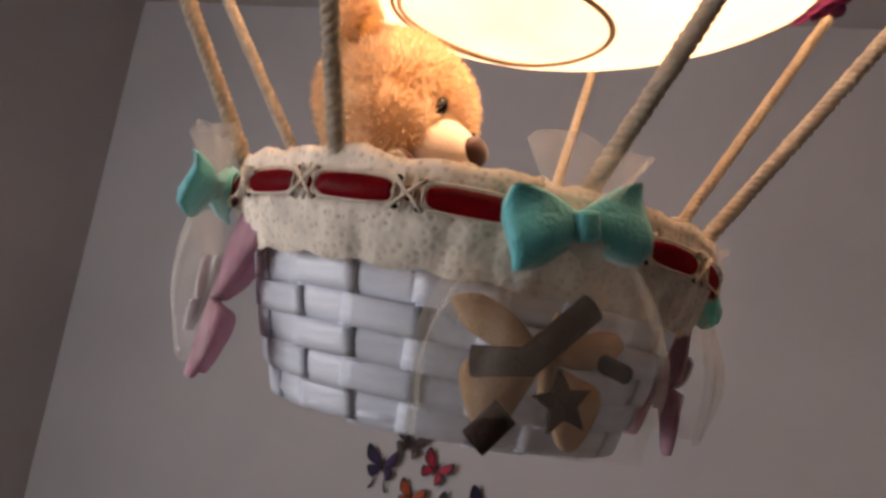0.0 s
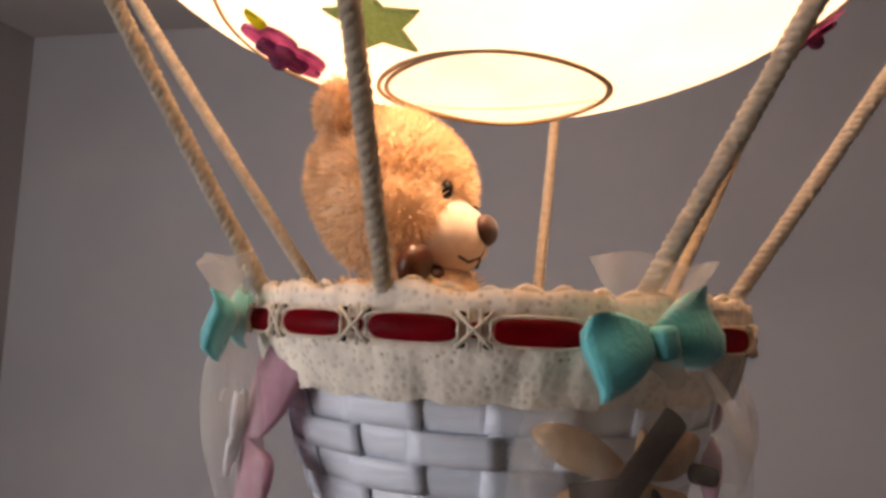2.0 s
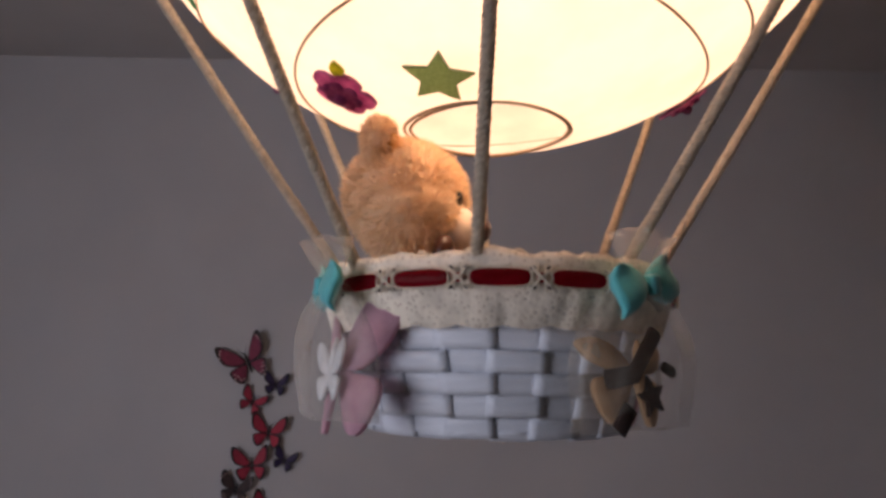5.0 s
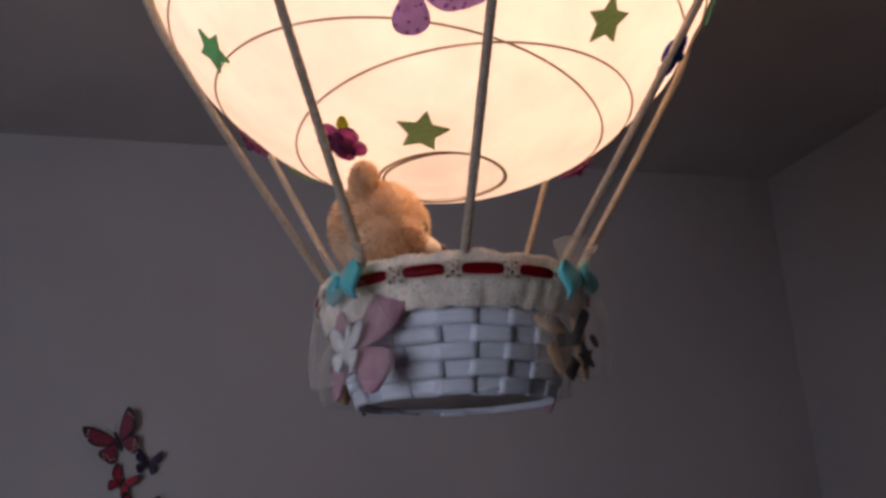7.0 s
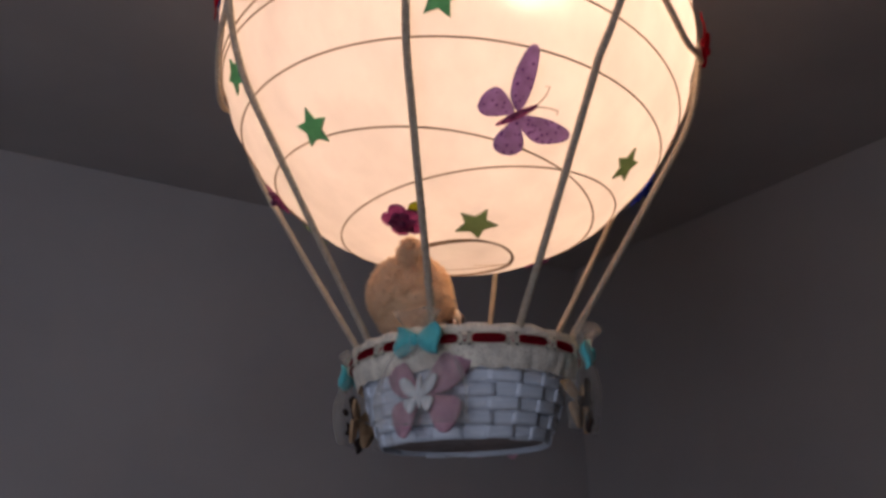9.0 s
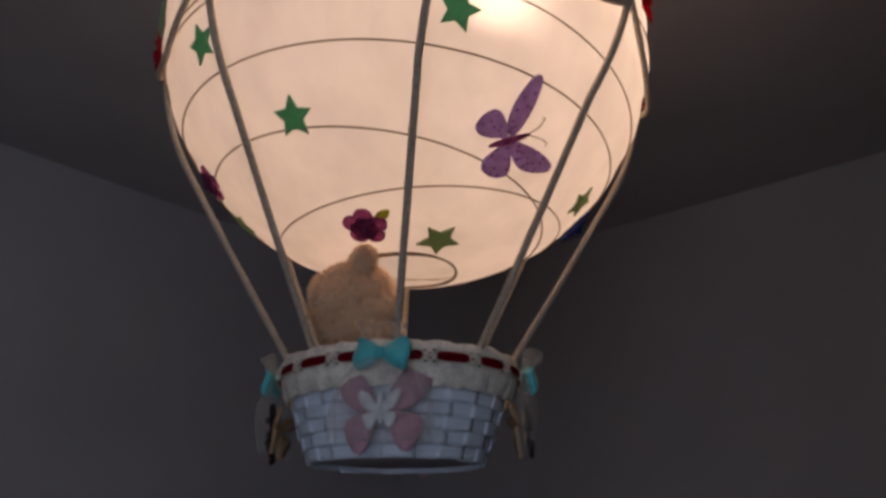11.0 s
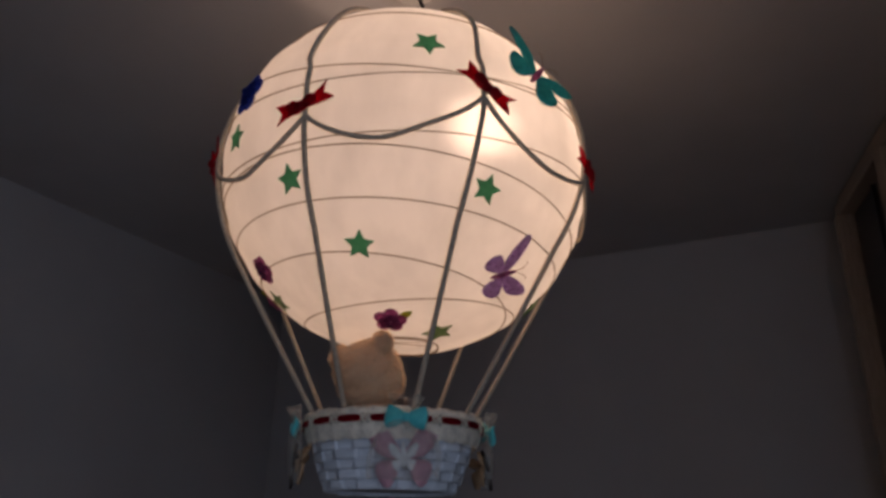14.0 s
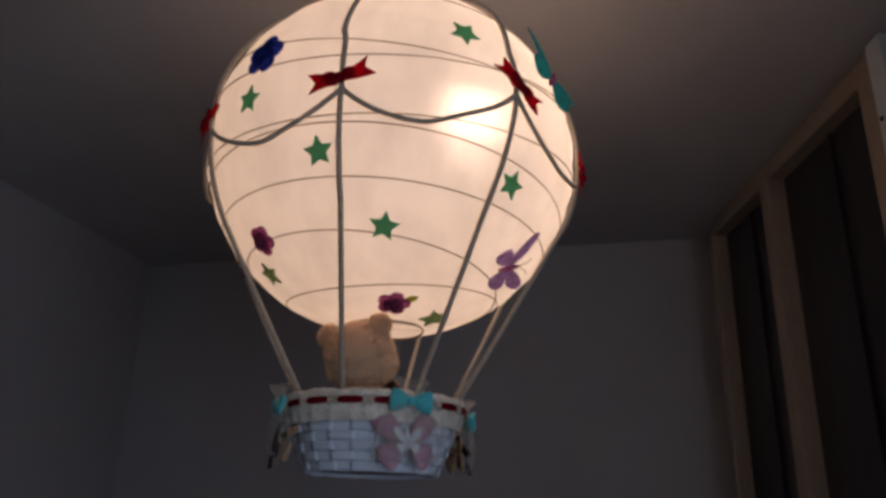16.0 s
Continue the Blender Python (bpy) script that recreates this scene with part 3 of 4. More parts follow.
def shade_butterfly(az, z, size, mat, spin, label):
    body = thing_part("butterfly", lamp, label)
    body.matrix_world = frame_on(az, z, 0.004, spin)
    for s in (-1, 1):
        for shp in (FORE_LONG if s < 0 else FORE, HIND):
            pts, th = wing(shp, size, s, 0.0015)
            w = part("wing", outline_solid(pts, th, lambda v: (v.x, v.y - (v.x ** 2 + v.z ** 2) / (2 * R) + 0.16 * abs(v.x), v.z)), mat, body, smooth=False)
            w.location.y = 0.002
    b = bmesh.new()
    bmesh.ops.create_uvsphere(b, u_segments=10, v_segments=8, radius=1.0, matrix=Matrix.Translation((0, 0.003, 0)) @ Matrix.Diagonal((size * 0.045, size * 0.05, size * 0.30, 1)))
    part("body", b, MAGENTA, body)
    for s in (-1, 1):
        pts = [(0, 0.003, size * 0.26), (s * size * 0.09, 0.006, size * 0.42), (s * size * 0.17, 0.006, size * 0.50), (s * size * 0.2, 0.006, size * 0.46)]
        raw("antenna", *tube_data(pts, 0.0004, 5), WIRE, body)
    return body


def thing_part(name, parent, label=""):
    """An Empty that gathers the pieces of a part."""
    ob = new(name)
    ob.empty_display_size = 0.01
    ob.parent = parent
    if label:
        ob["label"] = label
    return ob


shade_butterfly(-108, 1.918, 0.056, PURPLE, 58, "purple spotted butterfly with a magenta body")
shade_butterfly(-111, 2.122, 0.080, TEALWING, 40, "teal spotted butterfly")
shade_butterfly(70, 1.96, 0.058, PURPLE, 20, "purple spotted butterfly")


def red_bow(az, z, spin):
    bow = thing_part("ribbon_bow", lamp, "red satin ribbon bow with notched tails")
    bow.matrix_world = frame_on(az, z, 0.010, spin)
    for s in (-1, 1):
        tail = [(0, 0.004), (s * 0.013, 0.0075), (s * 0.033, 0.0130), (s * 0.026, 0.0020), (s * 0.034, -0.0085), (s * 0.013, -0.0055), (0, -0.004)]
        t = part("tail", outline_solid(tail, 0.0008, lambda v: (v.x, v.y - v.x ** 2 / (2 * R) + 0.002 * math.sin(v.x * 260), v.z)), RED, bow)
        t.rotation_euler.y = radians(-10 if s > 0 else 4)
        lp = part("loop", outline_solid(smooth_closed([(0, 0.002), (s * 0.008, 0.008), (s * 0.016, 0.006), (s * 0.015, -0.003), (s * 0.006, -0.004)], 4), 0.003), RED, bow)
        lp.location.y = 0.004
    b = bmesh.new()
    bmesh.ops.create_uvsphere(b, u_segments=12, v_segments=8, radius=1, matrix=Matrix.Diagonal((0.0042, 0.004, 0.0055, 1)))
    k = part("knot", b, RED, bow)
    k.location.y = 0.003


for k, (az, z) in enumerate(BOWS):
    red_bow(az, z, (12, 38, -12, -14, 0, 18, -15, 24)[k])

# ---- the basket ----
basket = thing("basket", "small round white woven chip basket hung under the lamp", "basket", at=(BASKET.x, BASKET.y, 0))
basket.scale = (OVAL_X, OVAL_Y, 1)
B_TOP, B_LOW = RIM - 0.016, RIM - 0.063


def basket_radius(z):
    f = (z - B_LOW) / (B_TOP - B_LOW)
    return 0.0680 + 0.0150 * f + 0.002 * math.sin(math.pi * f)


def revolve(profile, seg=96):
    verts, faces = [], []
    for r, z in profile:
        for i in range(seg):
            w = 2 * math.pi * i / seg
            verts.append((r * math.cos(w), r * math.sin(w), z))
    for k in range(len(profile) - 1):
        for i in range(seg):
            j = (i + 1) % seg
            faces.append((k * seg + i, k * seg + j, (k + 1) * seg + j, (k + 1) * seg + i))
    return verts, faces


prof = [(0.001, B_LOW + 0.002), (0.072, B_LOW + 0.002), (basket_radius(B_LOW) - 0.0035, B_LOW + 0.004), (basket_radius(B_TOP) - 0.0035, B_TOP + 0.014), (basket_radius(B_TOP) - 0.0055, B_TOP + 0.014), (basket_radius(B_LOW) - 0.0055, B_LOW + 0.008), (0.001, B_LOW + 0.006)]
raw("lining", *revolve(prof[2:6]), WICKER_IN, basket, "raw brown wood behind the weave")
raw("base_board", *revolve([(0.001, B_LOW), (0.066, B_LOW), (0.0676, B_LOW + 0.0015), (0.0676, B_LOW + 0.004), (0.001, B_LOW + 0.004)]), WICKER_BASE, basket, "grey-white round base board")

CELLS, ROWS_ = 22, 8
ROW_H = 0.0095


def strip_mesh(name, width, height, arch_x, arch_z, thick=0.0011):
    """A bowed chip of wood, one visible stretch of the weave: x along the wall, y outward."""
    nx, nz = 7, 4
    verts, faces = [], []
    for layer in (0, 1):
        for j in range(nz):
            for i in range(nx):
                u, v = i / (nx - 1) * 2 - 1, j / (nz - 1) * 2 - 1
                y = arch_x * (1 - u * u) + arch_z * (1 - v * v) - layer * thick
                verts.append((u * width / 2, y, v * height / 2))
    o = nx * nz
    for j in range(nz - 1):
        for i in range(nx - 1):
            a = j * nx + i
            faces.append((a, a + 1, a + nx + 1, a + nx))
            faces.append((o + a, o + a + nx, o + a + nx + 1, o + a + 1))
    edge = [i for i in range(nx)] + [j * nx + nx - 1 for j in range(1, nz)] + [(nz - 1) * nx + i for i in range(nx - 2, -1, -1)] + [j * nx for j in range(nz - 2, 0, -1)]
    for a, b in zip(edge, edge[1:] + edge[:1]):
        faces.append((a, o + a, o + b, b))
    me = bpy.data.meshes.new(name)
    me.from_pydata(verts, [], faces)
    me.materials.append(WICKER)
    for p in me.polygons:
        p.use_smooth = True
    return me


CELL_W = 2 * math.pi * 0.0795 / CELLS
over = [strip_mesh("chip_over", CELL_W * (1.22 + 0.05 * k), ROW_H * 1.02, 0.0009, 0.0002) for k in range(3)]
under = [strip_mesh("chip_under", CELL_W * (1.02 + 0.02 * k), ROW_H * 1.20, 0.0002, 0.0007) for k in range(3)]
rnd = random.Random(5)
for row in range(ROWS_):
    z = B_TOP + 0.006 - (row + 0.5) * ROW_H
    if z - ROW_H / 2 < B_LOW - 0.005:
        continue
    for k in range(CELLS):
        w = math.radians(-88) + 2 * math.pi * (k + 0.03 * rnd.uniform(-1, 1)) / CELLS
        up = (row + k) % 2 == 0
        r = basket_radius(z) - (0.0 if up else 0.0006)
        ob = new("chip", rnd.choice(over if up else under))
        ob.parent = basket
        sc = r / 0.0795
        ob.matrix_local = pose(r * math.cos(w), r * math.sin(w), z + rnd.uniform(-0.0004, 0.0004), 0, 0, math.degrees(w) - 90) @ pose(0, 0, 0, -15 + rnd.uniform(-1, 1), rnd.uniform(-1.2, 1.2), 0) @ Matrix.Diagonal((sc, 1, 1, 1))
# base hoop of thin bent chips
for k in range(17):
    a0 = 2 * math.pi * k / 17 + 0.1
    pts = []
    for i in range(15):
        f = i / 14
        w = a0 + f * 2 * math.pi / 17 * 1.3
        pts.append(((0.0660 + 0.0010 * math.sin(math.pi * f)) * math.cos(w), (0.0660 + 0.0010 * math.sin(math.pi * f)) * math.sin(w), B_LOW - 0.0006 + 0.0022 * (f - 0.5) + 0.0005 * math.sin(k * 2.1)))
    v, f_ = tube_data(pts, lambda q: 0.0008 + 0.0014 * math.sin(math.pi * min(1, max(0, q))), 6)
    raw("base_chip", v, f_, WICKER, basket)

# lace trim with a wavy edge
trim = thing_part("lace_trim", basket, "cream crocheted lace trim")
prof_n, seg = 14, 300
verts, faces = [], []
for j in range(prof_n):
    f = j / (prof_n - 1)
    for i in range(seg):
        w = 2 * math.pi * i / seg
        wave = noise.noise(Vector((math.cos(w) * 4, math.sin(w) * 4, 3.1)))
        scal = abs(math.sin(w * 14 + 0.6))
        if f < 0.25:
            g = f / 0.25
            r, z = 0.083 + 0.011 * math.sin(g * math.pi / 2), RIM + 0.006 + 0.0055 * math.sin(g * math.pi * 0.62) + 0.0022 * wave + 0.0012 * math.sin(w * 26) * (1 - g * 0.5)
        else:
            g = (f - 0.25) / 0.75
            z = RIM + 0.0105 + 0.002 * wave * (1 - g) - g * (0.0295 + 0.0016 * scal)
            r = 0.0942 - 0.0062 * g ** 2.2 + 0.0010 * noise.noise(Vector((math.cos(w) * 16, math.sin(w) * 16, z * 60)))
        verts.append((r * math.cos(w), r * math.sin(w), z))
for j in range(prof_n - 1):
    for i in range(seg):
        k = (i + 1) % seg
        faces.append((j * seg + i, j * seg + k, (j + 1) * seg + k, (j + 1) * seg + i))
raw("lace", verts, faces, LACE, trim)
# frilled upper edge
pts = []
for i in range(420):
    w = 2 * math.pi * i / 420
    wave = noise.noise(Vector((math.cos(w) * 4, math.sin(w) * 4, 3.1)))
    pts.append(((0.0885 + 0.0012 * math.sin(w * 40)) * math.cos(w), (0.0885 + 0.0012 * math.sin(w * 40)) * math.sin(w), RIM + 0.0113 + 0.0022 * wave + 0.0011 * math.sin(w * 52)))
raw("picot_edge", *tube_data(pts, 0.0011, 6, True), THREAD, trim)


def on_trim(az, dz, off=0.0):
    w = math.radians(az)
    r = 0.0950 + off - max(0.0, -dz - 0.006) * 0.12
    return Vector((r * math.cos(w), r * math.sin(w), RIM + dz))


def ribbon_mesh():
    """One visible stretch of the ribbon: a rounded band bowed along the trim."""
    pts = smooth_closed([(-0.0126, 0.0), (-0.0104, 0.0030), (0.0, 0.0036), (0.0104, 0.0030), (0.0126, 0.0), (0.0104, -0.0030), (0.0, -0.0036), (-0.0104, -0.0030)], 4)
    b = outline_solid(pts, 0.0012, lambda v: (v.x, v.y - v.x * v.x / (2 * 0.095) + 0.0012 * (1 - (v.z / 0.0036) ** 2), v.z))
    bmesh.ops.recalc_face_normals(b, faces=b.faces)
    me = bpy.data.meshes.new("ribbon")
    b.to_mesh(me)
    b.free()
    me.materials.append(RED)
    for p in me.polygons:
        p.use_smooth = True
    return me


ribbon = ribbon_mesh()
dot = outline_solid(lobes(2, 0.0021, 0.1, 14), 0.0009)
dot_me = bpy.data.meshes.new("ribbon_dot")
dot.to_mesh(dot_me)
dot.free()
dot_me.materials.append(RED)
hole = outline_solid(smooth_closed([(-0.0014, 0), (0, 0.0009), (0.0014, 0), (0, -0.0009)], 4), 0.0006)
hole_me = bpy.data.meshes.new("eyelet")
hole.to_mesh(hole_me)
hole.free()
hole_me.materials.append(DARK)
PHASE, STEP = -104.2, 360 / 17
for k in range(17):
    az = PHASE + STEP * k
    w = az + STEP / 2
    ob = new("ribbon", ribbon)
    ob.parent = trim
    p = on_trim(w, 0.0, 0.0)
    ob.matrix_local = pose(p.x, p.y, p.z, 0, 0, w - 90)
    # threads round the ribbon and the cross between two stretches
    border = [on_trim(w + math.degrees(x / 0.0957), z, 0.0011) for x, z in smooth_closed([(-0.0132, 0.0), (-0.0107, 0.0037), (0.0107, 0.0037), (0.0132, 0.0), (0.0107, -0.0037), (-0.0107, -0.0037)], 5)]
    raw("thread_border", *tube_data(border, 0.00042, 5, True), THREAD, trim)
    strands = []
    for s in (-1, 1):
        line = [on_trim(az + math.degrees(x / 0.0957), s * x * 0.95, 0.0014) for x in (-0.0050, -0.0026, 0.0, 0.0026, 0.0050)]
        strands.append(tube_data(line, 0.0006, 5))
        strands.append(tube_data([on_trim(az + math.degrees(s * 0.0016 / 0.0957), z, 0.0012) for z in (-0.0055, -0.002, 0.002, 0.0055)], 0.0004, 5))
    raw("thread_cross", *join(strands), THREAD, trim)
    for x, z, me, n_ in ((0.0, 0.0, dot_me, "ribbon_dot"), (-0.0037, 0.0040, hole_me, "eyelet"), (0.0037, 0.0040, hole_me, "eyelet"), (-0.0037, -0.0040, hole_me, "eyelet"), (0.0037, -0.0040, hole_me, "eyelet"), (-0.0062, 0.0, hole_me, "eyelet")):
        a = az + math.degrees(x / 0.0957)
        p = on_trim(a, z, 0.0004)
        ob = new(n_, me)
        ob.parent = trim
        ob.matrix_local = pose(p.x, p.y, p.z, 0, 0, a - 90)


# ---- bows, tulle and felt charms round the basket ----
def on_basket(az, r, z):
    w = math.radians(az)
    return pose(BASKET.x + r * OVAL_X * math.cos(w), BASKET.y + r * OVAL_Y * math.sin(w), z, 0, 0, az - 90)


def teal_bow(az, spin, turn):
    bow = thing("bow", "turquoise felt bow pinned on the basket rim", "bow", "bows round the basket")
    bow.matrix_world = on_basket(az, 0.1015, RIM - 0.001) @ pose(0, 0, 0, 0, 0, turn) @ pose(0, 0, 0, 0, spin, 0)
    for s in (-1, 1):
        b = bmesh.new()
        rows = []
        for i in range(9):
            f = i / 8
            x = s * (0.001 + 0.0185 * f)
            half = 0.003 + 0.0085 * math.sin(math.pi * (0.08 + 0.44 * f)) ** 1.2
            fold = 0.0027 * math.sin(math.pi * min(1, f * 1.05))
            ring = []
            for j in range(14):
                w = 2 * math.pi * j / 14
                cz, cy = math.cos(w), math.sin(w)
                ring.append(b.verts.new((x + s * 0.0022 * f * (1 - abs(cz) ** 2.5), 0.0012 + (fold * 1.2 + 0.0022) * cy * (1 - 0.35 * abs(cz)) + 0.002 * f * math.cos(3 * w), half * cz)))
            rows.append(ring)
        for r0, r1 in zip(rows, rows[1:]):
            for j in range(14):
                b.faces.new((r0[j], r0[(j + 1) % 14], r1[(j + 1) % 14], r1[j]))
        b.faces.new(rows[-1])
        b.faces.new(rows[0])
        part("loop", b, TEAL, bow)
    b = box(-0.0032, -0.002, -0.0042, 0.0032, 0.0072, 0.0042, 0.0016)
    part("knot", b, TEAL, bow)


CHARM_UP = [(0.03, 0.0), (0.09, 0.16), (0.26, 0.42), (0.46, 0.54), (0.58, 0.44), (0.53, 0.26), (0.44, 0.10), (0.24, -0.03)]
CHARM_LOW = [(0.03, -0.04), (0.24, -0.06), (0.42, -0.10), (0.44, -0.24), (0.32, -0.46), (0.20, -0.46), (0.10, -0.26)]


def charm(az, kind, spin, turn):
    if kind == "pink":
        c = thing("butterfly_charm", "pink felt butterfly with a white butterfly on it", "charm", "charms round the basket")
        wings, small, size = PINK, WHITE_FELT, 0.062
    else:
        c = thing("butterfly_charm", "tan felt butterfly with dark brown wing bars", "charm", "charms round the basket")
        wings, small, size = TAN, DARK, 0.047
    c.matrix_world = on_basket(az, 0.0915, RIM - 0.037) @ pose(0, 0, 0, 0, 0, turn) @ pose(0, 0, 0, 6, spin, 0)
    for s in (-1, 1):
        for shp in (CHARM_UP, CHARM_LOW):
            pts, th = wing(shp, size, s, 0.0028)
            if kind != "pink" and shp is CHARM_UP:
                pts = [(x, z * 0.5) for x, z in pts]
            part("wing", outline_solid(pts, th, lambda v: (v.x, v.y + 0.004 - v.x * v.x * 9.0, v.z)), wings, c)
    b = bmesh.new()
    bmesh.ops.create_uvsphere(b, u_segments=10, v_segments=8, radius=1, matrix=Matrix.Translation((0, 0.006, 0)) @ Matrix.Diagonal((0.0025, 0.0025, 0.013, 1)))
    part("body", b, TAN if kind != "pink" else WHITE_FELT, c)
    if kind == "pink":
        for s in (-1, 1):
            for shp in (CHARM_UP, CHARM_LOW):
                pts, th = wing(shp, size * 0.42, s, 0.0018)
                w = part("small_wing", outline_solid(pts, th, lambda v: (v.x, v.y + 0.0055 + abs(v.x) * 0.10, v.z)), small, c, "white felt")
                w.location = (0, 0.002, -0.003)
    else:
        for line, thick in (([(0.022, -0.006), (0.008, -0.003), (-0.008, 0.016)], 0.0042), ([(0.0175, -0.026), (0.011, -0.0165)], 0.0042), ([(-0.015, 0.002), (-0.024, 0.001)], 0.0028)):
            bar = tube_data([(x, 0.0185 - x * x * 14.0, z) for x, z in line], thick, 8)
            part_ob = raw("wing_bar", bar[0], bar[1], DARK, c, "dark brown felt bar")
            part_ob.scale.y = 0.55
        st = part("star", outline_solid(star_points(0.009, 0.3), 0.002), DARK, c, "dark felt star", smooth=False)
        st.location = (-0.005, 0.0090, -0.011)


def pouch(az, seed):
    """A gathered veil of tulle: a puff above the bow, a full bag round the charm below it."""
    verts = []
    nu, nv = 64, 26
    for j in range(nv):
        f = j / (nv - 1)
        z = 0.020 - 0.080 * f
        if f < 0.2:
            g = f / 0.2
            half, deep = 0.005 + 0.013 * (1 - g) ** 0.8, 0.004 + 0.010 * (1 - g)
        else:
            g = (f - 0.2) / 0.8
            half, deep = 0.005 + 0.031 * math.sin(min(1, g * 1.12) * math.pi * 0.62) ** 0.8, 0.004 + 0.009 * math.sin(math.pi * min(1, g * 0.86)) ** 0.9
        for i in range(nu):
            w = -0.25 + (math.pi + 0.5) * i / (nu - 1)
            crumple = 1 + 0.10 * noise.noise(Vector((math.cos(w) * 2.5 + seed, math.sin(w) * 2.5, f * 2.2))) + 0.05 * math.sin(9 * w + seed)
            y = 0.008 + deep * math.sin(w) * crumple
            verts.append((half * math.cos(w) * crumple, y - 0.006 * f, z + 0.004 * noise.noise(Vector((w, seed, f * 3)))))
    ob = thing("tulle_pouch", "sheer cream tulle gathered round a felt charm", "tulle", "tulle pouches round the basket")
    for name, j0, j1 in (("puff", 0, 5), ("veil", 5, nv - 1)):
        faces = []
        for j in range(j1 - j0):
            for i in range(nu - 1):
                faces.append((j * nu + i, j * nu + i + 1, (j + 1) * nu + i + 1, (j + 1) * nu + i))
        raw(name, verts[j0 * nu:(j1 + 1) * nu], faces, TULLE, ob)
    ob.matrix_world = on_basket(az, 0.0925, RIM)


for k, (az, kind) in enumerate(((-144.5, "pink"), (-55.5, "tan"), (35, "pink"), (127, "tan"))):
    pouch(az, 3.7 * k)
    teal_bow(az, (-4, 14, 5, -6)[k], (-20, 8, 0, 0)[k])
    charm(az, kind, (3, -4, 5, 4)[k], (-5, 3, 0, 0)[k])


# ---- the plush bear ----
LEAN = -8


def bear():
    """One mesh: head, ears, muzzle, nose, eyes, body, arms and a brown bow tie, with a coat of short tufts."""
    head = Vector((-0.044, 0.012, 1.825))
    face = Vector((math.cos(radians(-9)), math.sin(radians(-9)), -0.12)).normalized()
    side = face.cross(Vector((0, 0, 1))).normalized()
    side = Matrix.Rotation(radians(LEAN), 3, face) @ side
    up = side.cross(face)
    bm = bmesh.new()
    mats = [FUR, FUR_TIP, MUZZLE, BROWN, EYE, BROWN_SATIN, EAR]

    def blob(at, size, mat, lump=0.0, turn=None, segs=32):
        m = Matrix((side, face, up)).transposed().to_4x4() if turn is None else turn
        ret = bmesh.ops.create_uvsphere(bm, u_segments=segs, v_segments=segs * 3 // 4, radius=1, matrix=Matrix.Translation(at) @ m @ Matrix.Diagonal((*size, 1)))
        for v in ret["verts"]:
            if lump:
                v.co += (v.co - at).normalized() * lump * noise.noise(v.co * 90)
            for f in v.link_faces:
                f.material_index = mat
                f.smooth = True
        return ret["verts"]

    def at(s, f, u):
        return head + side * s + face * f + up * u

    fur = [(at(0, 0, 0.001), (0.0370, 0.034, 0.031)), (at(0.0, 0.006, -0.012), (0.0385, 0.031, 0.025))]
    fur += [(at(s * 0.0300, -0.013, 0.0215), (0.012, 0.008, 0.012)) for s in (-1, 1)]
    fur += [(head + Vector((0.014, -0.003, -0.064)), (0.031, 0.031, 0.040)), (at(0.029, 0.014, -0.056), (0.010, 0.016, 0.012)), (at(-0.029, 0.014, -0.056), (0.010, 0.016, 0.012))]
    for p, s in fur:
        blob(p, s, 0, 0.0018)
    for s in (-1, 1):
        blob(at(s * 0.0290, -0.0060, 0.0200), (0.0075, 0.0042, 0.0075), 6, 0.001, segs=16)
        blob(at(s * 0.0150, 0.0318, -0.002), (0.0030, 0.0026, 0.0044), 4, segs=14)
    blob(at(0, 0.0290, -0.0170), (0.0200, 0.0180, 0.0155), 2, 0.0006)
    blob(at(0, 0.0455, -0.0125), (0.0085, 0.0046, 0.0062), 3, 0.0002, segs=18)
    # stitched mouth
    for pts in ([(0, 0.0470, -0.0165), (0, 0.0455, -0.0235)], [(0, 0.0455, -0.0235), (0.005, 0.0430, -0.027), (0.010, 0.0405, -0.026)], [(0, 0.0455, -0.0235), (-0.005, 0.0430, -0.027), (-0.010, 0.0405, -0.026)]):
        v, f = tube_data([at(*p) for p in pts], 0.0006, 5)
        vs = [bm.verts.new(p) for p in v]
        for g in f:
            bm.faces.new([vs[i] for i in g]).material_index = 3
    # bow tie of brown satin
    blob(at(0.007, 0.031, -0.036), (0.006, 0.006, 0.006), 5, 0.0006, segs=16)
    for s in (-1, 1):
        blob(at(0.007 + s * 0.0155, 0.030, -0.0345), (0.0105, 0.0052, 0.0092), 5, 0.0026, segs=18)
        blob(at(0.004 + s * 0.010, 0.038, -0.044), (0.006, 0.014, 0.0028), 5, 0.001, segs=16)
    # tufts
    r_ = random.Random(11)

    def inside(p, skip):
        for k, (q, s) in enumerate(fur):
            if k != skip:
                d = p - q
                if (d.dot(side) / s[0]) ** 2 + (d.dot(face) / s[1]) ** 2 + (d.dot(up) / s[2]) ** 2 < 0.9:
                    return True
        d = p - at(0, 0.0290, -0.0170)
        if d.dot(face) > -0.004 and d.length < 0.0195:
            return True
        return any((p - at(s * 0.0150, 0.0318, -0.002)).length < 0.0046 for s in (-1, 1))

